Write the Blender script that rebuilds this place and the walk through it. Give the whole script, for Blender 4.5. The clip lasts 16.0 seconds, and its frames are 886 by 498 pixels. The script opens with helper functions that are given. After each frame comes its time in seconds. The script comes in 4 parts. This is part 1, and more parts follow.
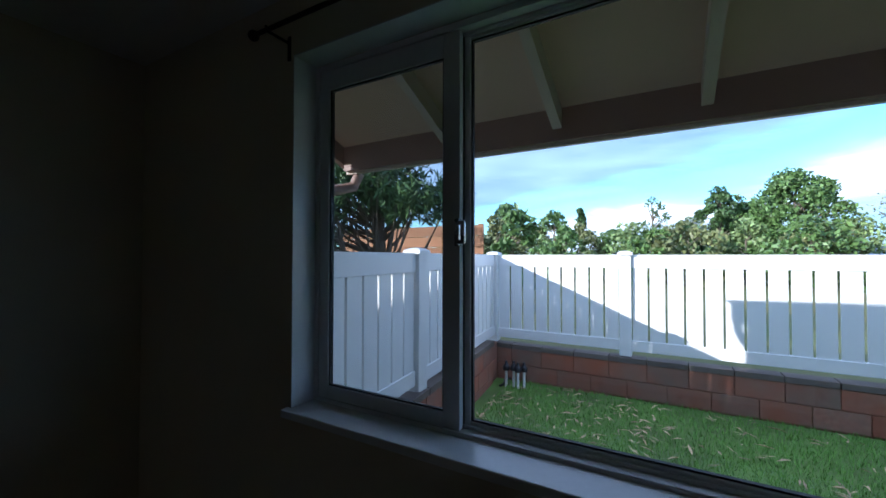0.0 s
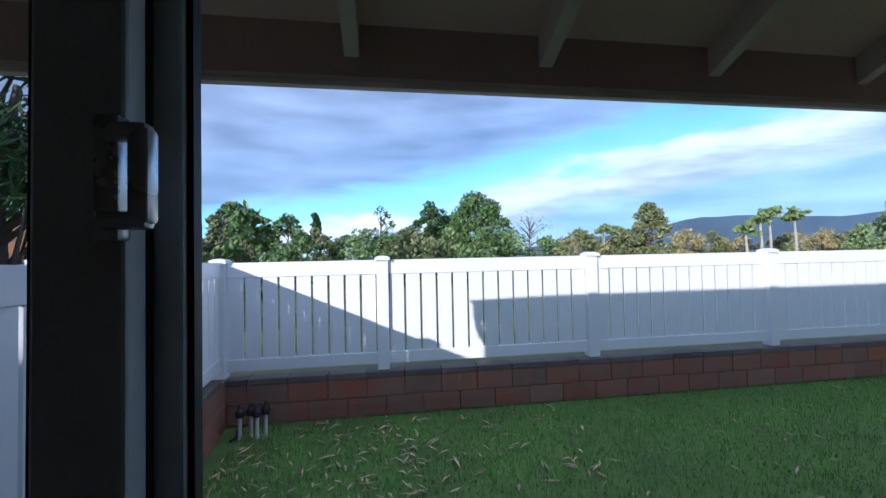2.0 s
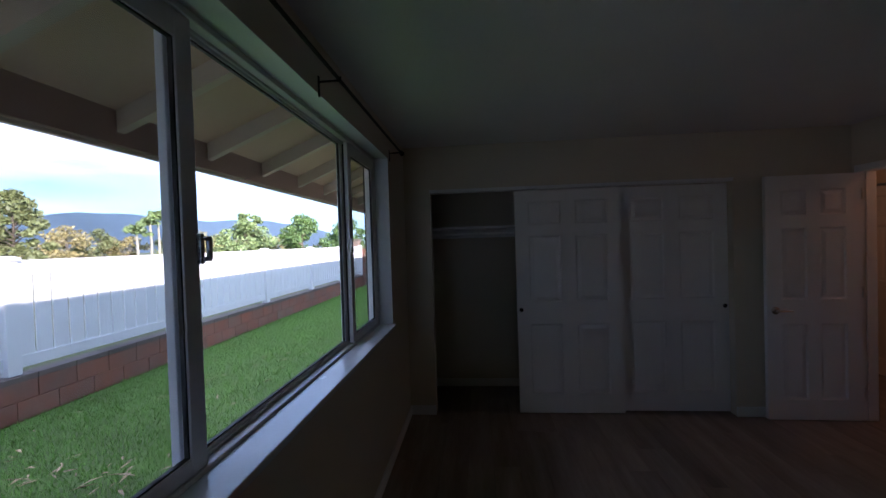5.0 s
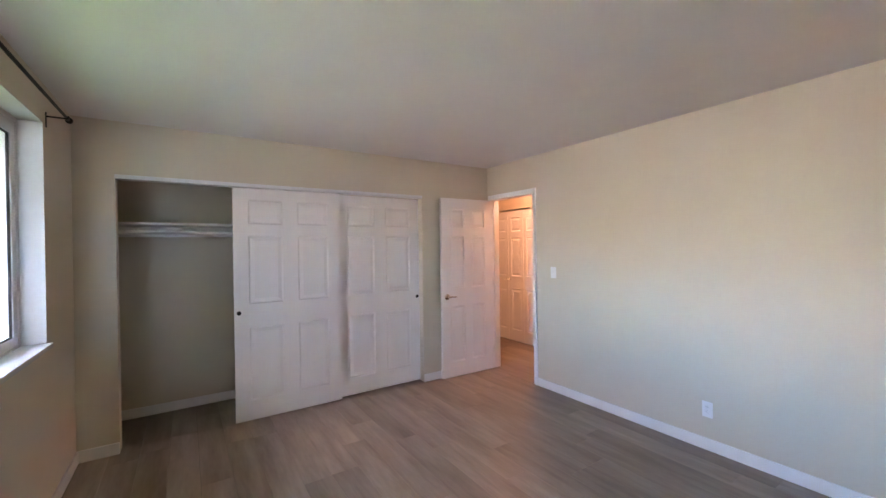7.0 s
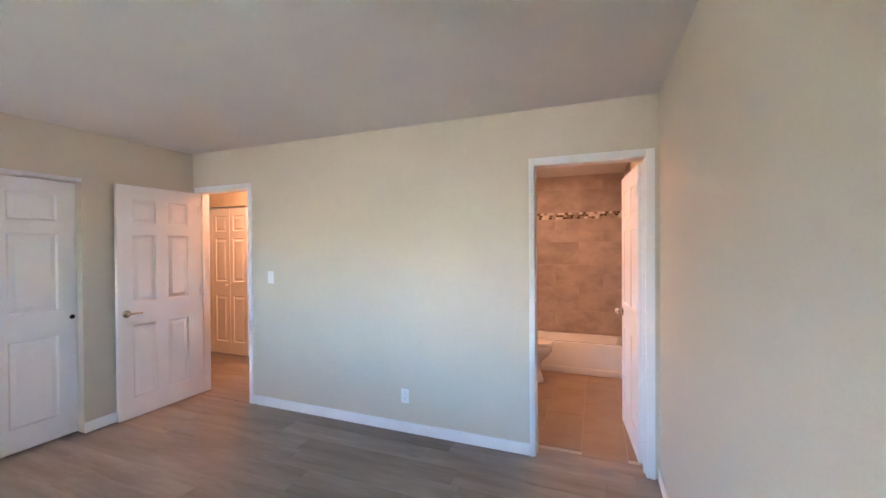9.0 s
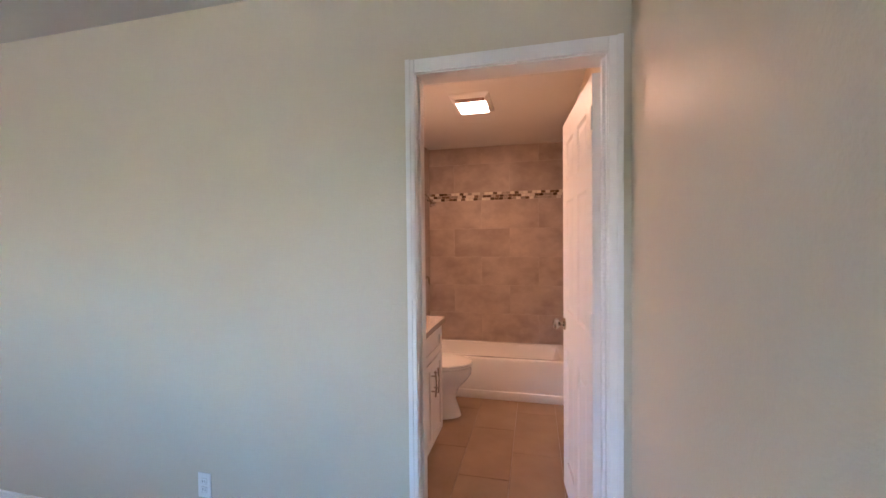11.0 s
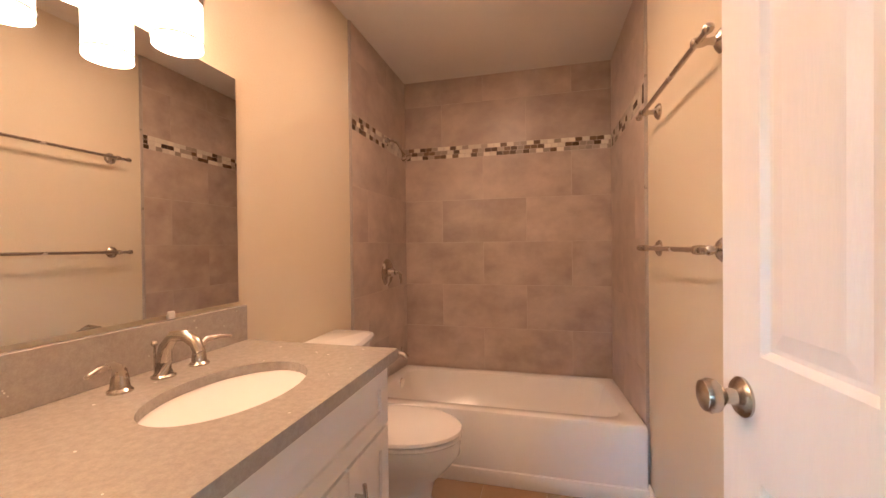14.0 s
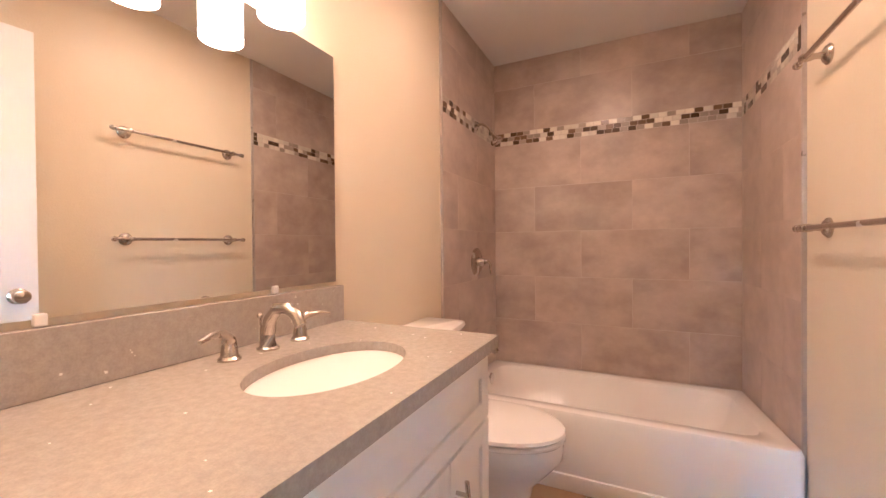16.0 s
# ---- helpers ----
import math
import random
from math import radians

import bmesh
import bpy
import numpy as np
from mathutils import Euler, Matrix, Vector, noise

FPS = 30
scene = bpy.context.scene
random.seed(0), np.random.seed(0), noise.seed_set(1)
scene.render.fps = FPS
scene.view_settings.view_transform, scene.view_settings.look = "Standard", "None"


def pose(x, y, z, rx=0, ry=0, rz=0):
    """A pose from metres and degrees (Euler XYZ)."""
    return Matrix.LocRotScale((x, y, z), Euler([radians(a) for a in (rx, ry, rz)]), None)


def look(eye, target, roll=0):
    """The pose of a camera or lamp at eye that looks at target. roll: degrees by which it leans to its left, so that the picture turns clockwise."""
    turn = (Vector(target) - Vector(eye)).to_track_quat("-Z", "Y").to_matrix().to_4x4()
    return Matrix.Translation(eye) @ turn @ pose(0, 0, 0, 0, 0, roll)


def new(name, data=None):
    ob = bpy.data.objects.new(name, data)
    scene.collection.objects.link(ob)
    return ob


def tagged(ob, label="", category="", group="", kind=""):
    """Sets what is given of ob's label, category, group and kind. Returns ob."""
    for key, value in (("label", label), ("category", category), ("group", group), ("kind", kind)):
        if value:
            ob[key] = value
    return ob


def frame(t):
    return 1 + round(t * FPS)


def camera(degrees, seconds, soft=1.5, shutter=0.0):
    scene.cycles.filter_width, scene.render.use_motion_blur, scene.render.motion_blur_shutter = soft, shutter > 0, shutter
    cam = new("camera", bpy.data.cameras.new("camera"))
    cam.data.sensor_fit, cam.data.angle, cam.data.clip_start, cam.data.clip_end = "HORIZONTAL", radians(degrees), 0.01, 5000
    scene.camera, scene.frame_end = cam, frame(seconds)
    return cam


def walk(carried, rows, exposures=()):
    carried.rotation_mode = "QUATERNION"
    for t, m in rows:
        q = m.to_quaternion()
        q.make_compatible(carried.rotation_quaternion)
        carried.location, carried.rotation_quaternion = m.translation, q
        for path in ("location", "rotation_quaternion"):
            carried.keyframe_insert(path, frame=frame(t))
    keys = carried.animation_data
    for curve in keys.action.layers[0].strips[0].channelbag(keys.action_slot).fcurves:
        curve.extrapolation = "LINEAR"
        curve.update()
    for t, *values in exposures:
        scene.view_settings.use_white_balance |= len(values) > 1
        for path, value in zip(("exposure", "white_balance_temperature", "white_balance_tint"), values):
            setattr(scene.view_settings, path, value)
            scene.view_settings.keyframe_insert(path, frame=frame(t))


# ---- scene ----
cam = camera(97.4, 16.0)
PATH = [
    (0, (-0.871, 0.71, 1.503), (-1.858, 2.449, 1.541), 0.1),
    (0.5, (-1.056, 0.968, 1.501), (-1.726, 2.852, 1.547), -0.1),
    (1, (-1.155, 1.171, 1.509), (-1.474, 3.145, 1.551), -0.5),
    (1.5, (-1.198, 1.371, 1.519), (-1.159, 3.37, 1.561), -1.0),
    (2, (-1.229, 1.457, 1.517), (-0.938, 3.435, 1.57), -1.2),
    (2.5, (-1.325, 1.49, 1.531), (-0.726, 3.397, 1.587), -1.5),
    (3, (-1.478, 1.393, 1.526), (-0.489, 3.130, 1.584), -1.7),
    (3.5, (-1.71, 1.24, 1.546), (-0.431, 2.778, 1.586), -1.6),
    (4, (-1.976, 1.097, 1.604), (-0.373, 2.292, 1.567), -1.4),
    (4.5, (-2.215, 1.064, 1.573), (-0.343, 1.766, 1.538), -1.6),
    (5, (-2.4, 0.997, 1.571), (-0.408, 1.168, 1.538), -1.8),
    (7.5, (-2.628, 0.961, 1.468), (-1.111, -0.342, 1.464), -0.6),
    (8, (-2.708, 0.873, 1.491), (-1.382, -0.623, 1.483), -0.5),
    (8.5, (-2.743, 0.803, 1.509), (-1.664, -0.88, 1.493), -0.6),
    (9, (-2.716, 0.656, 1.49), (-1.985, -1.205, 1.473), -0.4),
    (9.5, (-2.671, 0.409, 1.468), (-2.206, -1.535, 1.431), -0.6),
    (9.7, (-2.693, 0.276, 1.438), (-2.23, -1.67, 1.404), -0.7),
    (11.8, (-2.768, -1.31, 1.351), (-2.323, -3.259, 1.307), -0.1),
    (12, (-2.703, -1.474, 1.321), (-2.276, -3.427, 1.293), -0.2),
    (12.5, (-2.658, -1.752, 1.333), (-2.219, -3.702, 1.287), -0.8),
    (13, (-2.608, -1.966, 1.269), (-2.174, -3.918, 1.243), -0.6),
    (13.5, (-2.607, -2.073, 1.238), (-2.147, -4.019, 1.213), -0.6),
    (14, (-2.599, -2.144, 1.191), (-2.108, -4.083, 1.174), -0.6),
    (14.5, (-2.572, -2.204, 1.145), (-2.004, -4.121, 1.128), -0.6),
    (15, (-2.539, -2.234, 1.133), (-1.846, -4.11, 1.107), -0.4),
    (15.5, (-2.512, -2.248, 1.123), (-1.697, -4.074, 1.1), -0.5),
    (16, (-2.501, -2.234, 1.126), (-1.623, -4.03, 1.106), -0.5),
]
EXPOSURES = [(0.0, 1.6, 5700, 16), (1.0, 1.1, 5700, 18), (3.0, 0.95, 5750, 24), (4.0, 1.2, 5900, 26), (4.5, 1.95, 6050, 28), (5.0, 2.3, 6200, 30), (7.3, 6.15, 7150, 34), (9.0, 6.15, 6750, 28), (9.7, 6.0, 6350, 28), (11.8, 5.7, 6650, 24), (13.0, 5.7, 6450, 16), (14.5, 6.3, 6000, 10), (16.0, 6.45, 5400, 10)]
walk(cam, [(t, look(eye, target, roll)) for t, eye, target, roll in PATH], EXPOSURES)

# ---- world, sun, lamps ----
SUN = Vector((0.80, 1.0, -0.40)).normalized()
world = bpy.data.worlds.new("sky_world")
scene.world = world
world.use_nodes = True
wn, wl = world.node_tree.nodes, world.node_tree.links
wn.clear()
w_out = wn.new("ShaderNodeOutputWorld")
w_bg = wn.new("ShaderNodeBackground")
w_bg.inputs["Strength"].default_value = 0.12
w_sky = wn.new("ShaderNodeTexSky")
w_sky.sky_type = "NISHITA"
w_sky.sun_disc = False
w_sky.sun_elevation = math.asin(-SUN.z)
w_sky.sun_rotation = math.atan2(-SUN.x, -SUN.y)
w_tc = wn.new("ShaderNodeTexCoord")
w_map = wn.new("ShaderNodeMapping")
w_map.inputs["Scale"].default_value = (1.5, 1.8, 7.0)
w_map.inputs["Rotation"].default_value = (0.0, 0.19, 0.2)
w_noise = wn.new("ShaderNodeTexNoise")
w_noise.inputs["Scale"].default_value = 1.9
w_noise.inputs["Detail"].default_value = 8.0
w_noise.inputs["Roughness"].default_value = 0.55
w_noise.inputs["Distortion"].default_value = 0.6
# height in the sky along banks of cloud that climb towards the east, torn by noise
w_tilt = wn.new("ShaderNodeVectorMath")
w_tilt.operation = "DOT_PRODUCT"
w_tilt.inputs[1].default_value = (-0.20, 0.0, 1.0)
w_torn = wn.new("ShaderNodeMath")
w_torn.operation = "MULTIPLY_ADD"
w_torn.inputs[1].default_value = 0.17
w_sum = wn.new("ShaderNodeMath")
w_sum.operation = "ADD"
w_sum.inputs[1].default_value = -0.085


def sky_ramp(stops):
    node = wn.new("ShaderNodeValToRGB")
    node.color_ramp.interpolation = "EASE"
    while len(node.color_ramp.elements) < len(stops):
        node.color_ramp.elements.new(0.5)
    for e, (p, c) in zip(node.color_ramp.elements, stops):
        e.position = p
        e.color = (*c, 1) if len(c) == 3 else (c[0], c[0], c[0], 1)
    return node


w_ramp = sky_ramp(((0.0, (0.75,)), (0.05, (0.9,)), (0.095, (0.9,)), (0.135, (0.12,)), (0.17, (0.08,)), (0.225, (0.82,)), (0.45, (0.85,)), (0.7, (0.55,))))
w_cloud = sky_ramp(((0.0, (2.0, 2.7, 3.8)), (0.035, (2.9, 3.5, 4.5)), (0.08, (4.6, 5.2, 6.0)), (0.13, (4.6, 5.2, 6.0)), (0.22, (1.75, 2.3, 3.2)), (0.42, (2.0, 2.5, 3.3)), (0.65, (3.8, 4.2, 5.0))))
w_mix = wn.new("ShaderNodeMix")
w_mix.data_type = "RGBA"
w_gain = wn.new("ShaderNodeMix")
w_gain.data_type = "RGBA"
w_gain.blend_type = "MULTIPLY"
w_gain.inputs[0].default_value = 1.0
w_gain.inputs[7].default_value = (0.50, 0.98, 1.35, 1)
wl.new(w_tc.outputs["Generated"], w_map.inputs["Vector"])
wl.new(w_map.outputs["Vector"], w_noise.inputs["Vector"])
wl.new(w_tc.outputs["Generated"], w_tilt.inputs[0])
wl.new(w_noise.outputs["Fac"], w_torn.inputs[0])
wl.new(w_tilt.outputs["Value"], w_torn.inputs[2])
wl.new(w_torn.outputs[0], w_sum.inputs[0])
wl.new(w_sum.outputs[0], w_ramp.inputs["Fac"])
wl.new(w_sum.outputs[0], w_cloud.inputs["Fac"])
wl.new(w_ramp.outputs["Color"], w_mix.inputs[0])
wl.new(w_sky.outputs["Color"], w_gain.inputs[6])
wl.new(w_gain.outputs[2], w_mix.inputs[6])
w_billow = wn.new("ShaderNodeTexNoise")
w_billow.inputs["Scale"].default_value = 3.1
w_billow.inputs["Detail"].default_value = 6.0
w_depth = wn.new("ShaderNodeMapRange")
w_depth.inputs["From Min"].default_value, w_depth.inputs["From Max"].default_value = 0.3, 0.7
w_depth.inputs["To Min"].default_value, w_depth.inputs["To Max"].default_value = 0.68, 1.3
w_shade = wn.new("ShaderNodeVectorMath")
w_shade.operation = "SCALE"
wl.new(w_map.outputs["Vector"], w_billow.inputs["Vector"])
wl.new(w_billow.outputs["Fac"], w_depth.inputs["Value"])
wl.new(w_cloud.outputs["Color"], w_shade.inputs[0])
wl.new(w_depth.outputs["Result"], w_shade.inputs["Scale"])
wl.new(w_shade.outputs["Vector"], w_mix.inputs[7])
wl.new(w_mix.outputs[2], w_bg.inputs["Color"])
wl.new(w_bg.outputs["Background"], w_out.inputs["Surface"])

sun_data = bpy.data.lights.new("sun", "SUN")
sun_data.energy, sun_data.angle, sun_data.color = 2.7, radians(0.5), (1.0, 0.93, 0.82)
sun = new("sun", sun_data)
sun.matrix_world = look((0, 0, 30), Vector((0, 0, 30)) + SUN)

WARM = (1.0, 0.515, 0.285)


def bulb(name, at, watts, radius):
    data = bpy.data.lights.new(name, "POINT")
    data.energy, data.shadow_soft_size, data.color = watts, radius, WARM
    ob = new(name, data)
    ob.location = at
    return ob


LAMP_Y = (-2.51, -2.73, -2.95)
for ly in LAMP_Y:
    bulb("vanity_bulb", (-1.70, ly, 1.76), 0.073, 0.03)
bulb("hall_bulb", (0.9, -2.72, 2.25), 0.68, 0.06)
vent_data = bpy.data.lights.new("vent_lamp", "AREA")
vent_data.energy, vent_data.size, vent_data.color = 0.175, 0.2, WARM
vent_lamp = new("vent_lamp", vent_data)
vent_lamp.location = (-2.30, -3.59, 2.395)


# ---- materials ----
def material(name, colour, rough=0.6, metal=0.0, scale=8.0, vary=0.08, bump=0.0, fine=60.0, piece=0.0, island=0.0, stretch=(1, 1, 1), second=None, spec=0.5):
    m = bpy.data.materials.new(name)
    m.use_nodes = True
    n, l = m.node_tree.nodes, m.node_tree.links
    bsdf = n["Principled BSDF"]
    bsdf.inputs["Roughness"].default_value = rough
    bsdf.inputs["Metallic"].default_value = metal
    bsdf.inputs["Specular IOR Level"].default_value = spec
    tc = n.new("ShaderNodeTexCoord")
    mp = n.new("ShaderNodeMapping")
    mp.inputs["Scale"].default_value = stretch
    l.new(tc.outputs["Object"], mp.inputs["Vector"])
    vec = mp.outputs["Vector"]
    info = None
    if piece or island:
        info = n.new("ShaderNodeObjectInfo") if piece else n.new("ShaderNodeNewGeometry")
        rnd = info.outputs["Random"] if piece else info.outputs["Random Per Island"]
        add = n.new("ShaderNodeVectorMath")
        add.operation = "MULTIPLY_ADD"
        comb = n.new("ShaderNodeCombineXYZ")
        for k in range(3):
            l.new(rnd, comb.inputs[k])
        l.new(comb.outputs[0], add.inputs[0])
        add.inputs[1].default_value = (37.0, 53.0, 19.0)
        l.new(vec, add.inputs[2])
        vec = add.outputs[0]
    big = n.new("ShaderNodeTexNoise")
    big.inputs["Scale"].default_value = scale
    big.inputs["Detail"].default_value = 5.0
    big.inputs["Roughness"].default_value = 0.6
    l.new(vec, big.inputs["Vector"])
    small = n.new("ShaderNodeTexNoise")
    small.inputs["Scale"].default_value = fine
    small.inputs["Detail"].default_value = 4.0
    l.new(vec, small.inputs["Vector"])
    ramp = n.new("ShaderNodeValToRGB")
    c = np.array(colour)
    c2 = np.array(second) if second is not None else c * (1 + vary)
    c1 = c if second is not None else c * (1 - vary)
    ramp.color_ramp.elements[0].position, ramp.color_ramp.elements[1].position = 0.32, 0.68
    ramp.color_ramp.elements[0].color = (*np.clip(c1, 0, 1), 1)
    ramp.color_ramp.elements[1].color = (*np.clip(c2, 0, 1), 1)
    l.new(big.outputs["Fac"], ramp.inputs["Fac"])
    val = n.new("ShaderNodeHueSaturation")
    l.new(ramp.outputs["Color"], val.inputs["Color"])
    mr = n.new("ShaderNodeMapRange")
    mr.inputs["To Min"].default_value, mr.inputs["To Max"].default_value = 1 - vary, 1 + vary
    l.new(small.outputs["Fac"], mr.inputs["Value"])
    last = mr.outputs["Result"]
    if info is not None:
        amount = piece or island
        mr2 = n.new("ShaderNodeMapRange")
        mr2.inputs["To Min"].default_value, mr2.inputs["To Max"].default_value = 1 - amount, 1 + amount
        l.new(rnd, mr2.inputs["Value"])
        mu = n.new("ShaderNodeMath")
        mu.operation = "MULTIPLY"
        l.new(last, mu.inputs[0])
        l.new(mr2.outputs["Result"], mu.inputs[1])
        last = mu.outputs[0]
    l.new(last, val.inputs["Value"])
    l.new(val.outputs["Color"], bsdf.inputs["Base Color"])
    rr = n.new("ShaderNodeMapRange")
    rr.inputs["To Min"].default_value, rr.inputs["To Max"].default_value = rough - min(0.08, rough * 0.25), min(1.0, rough + min(0.08, rough * 0.25))
    l.new(big.outputs["Fac"], rr.inputs["Value"])
    l.new(rr.outputs["Result"], bsdf.inputs["Roughness"])
    if bump:
        b = n.new("ShaderNodeBump")
        b.inputs["Strength"].default_value = bump
        b.inputs["Distance"].default_value = 0.004
        l.new(small.outputs["Fac"], b.inputs["Height"])
        l.new(b.outputs["Normal"], bsdf.inputs["Normal"])
    return m


def glass_material(name, gloss, tint):
    m = bpy.data.materials.new(name)
    m.use_nodes = True
    n, l = m.node_tree.nodes, m.node_tree.links
    n.clear()
    out = n.new("ShaderNodeOutputMaterial")
    mix = n.new("ShaderNodeMixShader")
    tr = n.new("ShaderNodeBsdfTransparent")
    tr.inputs["Color"].default_value = (*tint, 1)
    gl = n.new("ShaderNodeBsdfGlossy")
    gl.inputs["Roughness"].default_value = 0.02
    mix.inputs["Fac"].default_value = gloss
    l.new(tr.outputs[0], mix.inputs[1])
    l.new(gl.outputs[0], mix.inputs[2])
    l.new(mix.outputs[0], out.inputs["Surface"])
    return m


def glow_material(name, colour, strength):
    m = bpy.data.materials.new(name)
    m.use_nodes = True
    b = m.node_tree.nodes["Principled BSDF"]
    b.inputs["Base Color"].default_value = (0.8, 0.8, 0.78, 1)
    b.inputs["Emission Color"].default_value = (*colour, 1)
    b.inputs["Emission Strength"].default_value = strength
    return m


def leaf_material(name, colour, vary):
    m = material(name, colour, 0.45, island=vary, scale=0.8, fine=6.0, vary=0.12)
    m.node_tree.nodes["Principled BSDF"].inputs["Specular IOR Level"].default_value = 0.35
    return m


WALL = material("cream_paint", (0.61, 0.55, 0.435), 0.42, scale=1.5, vary=0.02, bump=0.25, fine=140.0, spec=0.4)
BATH_WALL = material("warm_cream_paint", (0.66, 0.575, 0.44), 0.4, scale=2.0, vary=0.02, bump=0.3, fine=140.0, spec=0.4)
CEIL = material("ceiling_paint", (0.72, 0.70, 0.68), 0.8, scale=1.2, vary=0.03, bump=0.35, fine=110.0)
WHITE = material("white_trim_paint", (0.80, 0.80, 0.79), 0.35, scale=3.0, vary=0.02, bump=0.05, fine=90.0)
DOOR = material("white_door_paint", (0.80, 0.79, 0.78), 0.4, scale=3.0, vary=0.02, bump=0.12, fine=160.0, stretch=(1, 1, 0.15))
VINYL_FRAME = material("aluminium_window_frame", (0.70, 0.71, 0.73), 0.32, metal=0.0, scale=4.0, vary=0.05, bump=0.03)
SILL = material("white_sill_paint", (0.76, 0.78, 0.80), 0.25, scale=5.0, vary=0.04, bump=0.05)
HANDLE = material("satin_latch_metal", (0.55, 0.56, 0.58), 0.28, metal=0.6)
GASKET = material("black_gasket", (0.015, 0.015, 0.016), 0.6)
GLASS = glass_material("window_glass", 0.02, (0.96, 0.98, 0.975))
TINT_SHEET = glass_material("grey_tint_sheet", 0.0, (0.84, 0.85, 0.86))
PLANK = material("grey_oak_plank", (0.185, 0.142, 0.112), 0.42, scale=2.2, fine=15.0, vary=0.13, piece=0.17, stretch=(0.55, 3.6, 1), second=(0.32, 0.262, 0.215), bump=0.10)
JOINT = material("dark_joint", (0.05, 0.04, 0.035), 0.8)
TILE = material("taupe_wall_tile", (0.355, 0.28, 0.235), 0.34, scale=3.6, fine=13.0, vary=0.10, piece=0.075, second=(0.53, 0.435, 0.375), stretch=(1, 1, 1.3))
FLOOR_TILE = material("tan_floor_tile", (0.30, 0.20, 0.125), 0.4, scale=3.0, fine=16.0, vary=0.07, piece=0.06, second=(0.37, 0.26, 0.17))
GROUT = material("tan_grout", (0.53, 0.46, 0.40), 0.85, scale=20.0, vary=0.06)
MOSAIC_DARK = material("dark_mosaic_glass", (0.13, 0.088, 0.06), 0.12, piece=0.5)
MOSAIC_MID = material("grey_mosaic_stone", (0.33, 0.28, 0.23), 0.3, piece=0.2)
MOSAIC_LIGHT = material("ivory_mosaic_stone", (0.70, 0.66, 0.58), 0.25, piece=0.12)
CERAMIC = material("white_ceramic", (0.82, 0.81, 0.79), 0.12, scale=2.0, vary=0.01)
NICKEL = material("brushed_nickel", (0.55, 0.50, 0.45), 0.26, metal=1.0, scale=12.0, vary=0.05)
CHROME = material("polished_chrome", (0.75, 0.75, 0.75), 0.1, metal=1.0)
MIRROR = material("mirror_silver", (0.88, 0.89, 0.88), 0.0, metal=1.0, vary=0.0)
QUARTZ = material("grey_quartz", (0.395, 0.36, 0.325), 0.2, scale=70.0, fine=280.0, vary=0.09)
FLECK = material("pale_fleck", (0.8, 0.78, 0.74), 0.15)
CABINET = material("white_cabinet_paint", (0.78, 0.76, 0.73), 0.32, scale=3.0, vary=0.015)
ROD = material("black_iron", (0.012, 0.011, 0.011), 0.45, metal=0.4)
VINYL = material("white_vinyl", (0.80, 0.80, 0.81), 0.35, scale=1.2, vary=0.03, fine=20.0)
BLOCK = material("red_stained_block", (0.33, 0.10, 0.055), 0.9, scale=1.6, fine=24.0, vary=0.3, piece=0.12, second=(0.25, 0.16, 0.125), bump=0.7)
BROWNBLOCK = material("brown_weathered_block", (0.30, 0.20, 0.14), 0.9, scale=1.8, fine=24.0, vary=0.25, piece=0.12, second=(0.22, 0.17, 0.14), bump=0.6)
CAPBLOCK = material("grey_cap_block", (0.15, 0.12, 0.105), 0.9, scale=3.0, fine=40.0, vary=0.2, piece=0.2, bump=0.5)
MORTAR = material("red_mortar", (0.25, 0.115, 0.08), 0.95, scale=10.0, vary=0.2)
SOIL = material("lawn_soil", (0.10, 0.15, 0.045), 0.95, scale=1.5, fine=18.0, vary=0.25, second=(0.13, 0.24, 0.05), bump=0.5)
FIELD = material("dry_field", (0.16, 0.14, 0.06), 0.95, scale=0.12, fine=1.5, vary=0.3, second=(0.10, 0.14, 0.045), bump=0.5)
BLADE = material("grass_blades", (0.13, 0.30, 0.05), 0.6, scale=0.9, fine=7.0, vary=0.2, island=0.35, second=(0.19, 0.39, 0.065))
DEAD = material("dead_leaf", (0.50, 0.36, 0.22), 0.7, island=0.4, vary=0.15, scale=5.0)
ROOFWOOD = material("painted_soffit_boards", (0.60, 0.41, 0.31), 0.7, scale=2.0, vary=0.08, bump=0.2)
RAFTER = material("painted_rafter", (0.58, 0.47, 0.39), 0.6, scale=3.0, vary=0.08)
FASCIA = material("brown_fascia", (0.33, 0.21, 0.175), 0.6, scale=3.0, vary=0.10)
SHINGLE = material("asphalt_shingle", (0.10, 0.09, 0.085), 0.95, scale=6.0, vary=0.2)
STUCCO = material("beige_stucco", (0.50, 0.44, 0.36), 0.9, scale=3.0, vary=0.06, bump=0.4)
CEDAR = material("weathered_cedar", (0.28, 0.13, 0.065), 0.8, scale=3.0, vary=0.18, piece=0.2, stretch=(0.3, 0.3, 4))
PVC = material("white_pipe", (0.75, 0.75, 0.73), 0.4)
BLACKPLASTIC = material("black_plastic", (0.02, 0.02, 0.025), 0.4)
BARK = material("grey_bark", (0.14, 0.11, 0.085), 0.9, scale=6.0, vary=0.2, bump=0.5)
PAPAYA_BARK = material("papaya_bark", (0.42, 0.38, 0.30), 0.8)
LEAF_DARK = leaf_material("dark_green_leaf", (0.055, 0.105, 0.035), 0.45)
LEAF_MID = leaf_material("green_leaf", (0.10, 0.175, 0.055), 0.4)
LEAF_OLIVE = leaf_material("olive_leaf", (0.17, 0.19, 0.08), 0.4)
LEAF_PALE = leaf_material("pale_green_leaf", (0.18, 0.25, 0.10), 0.4)
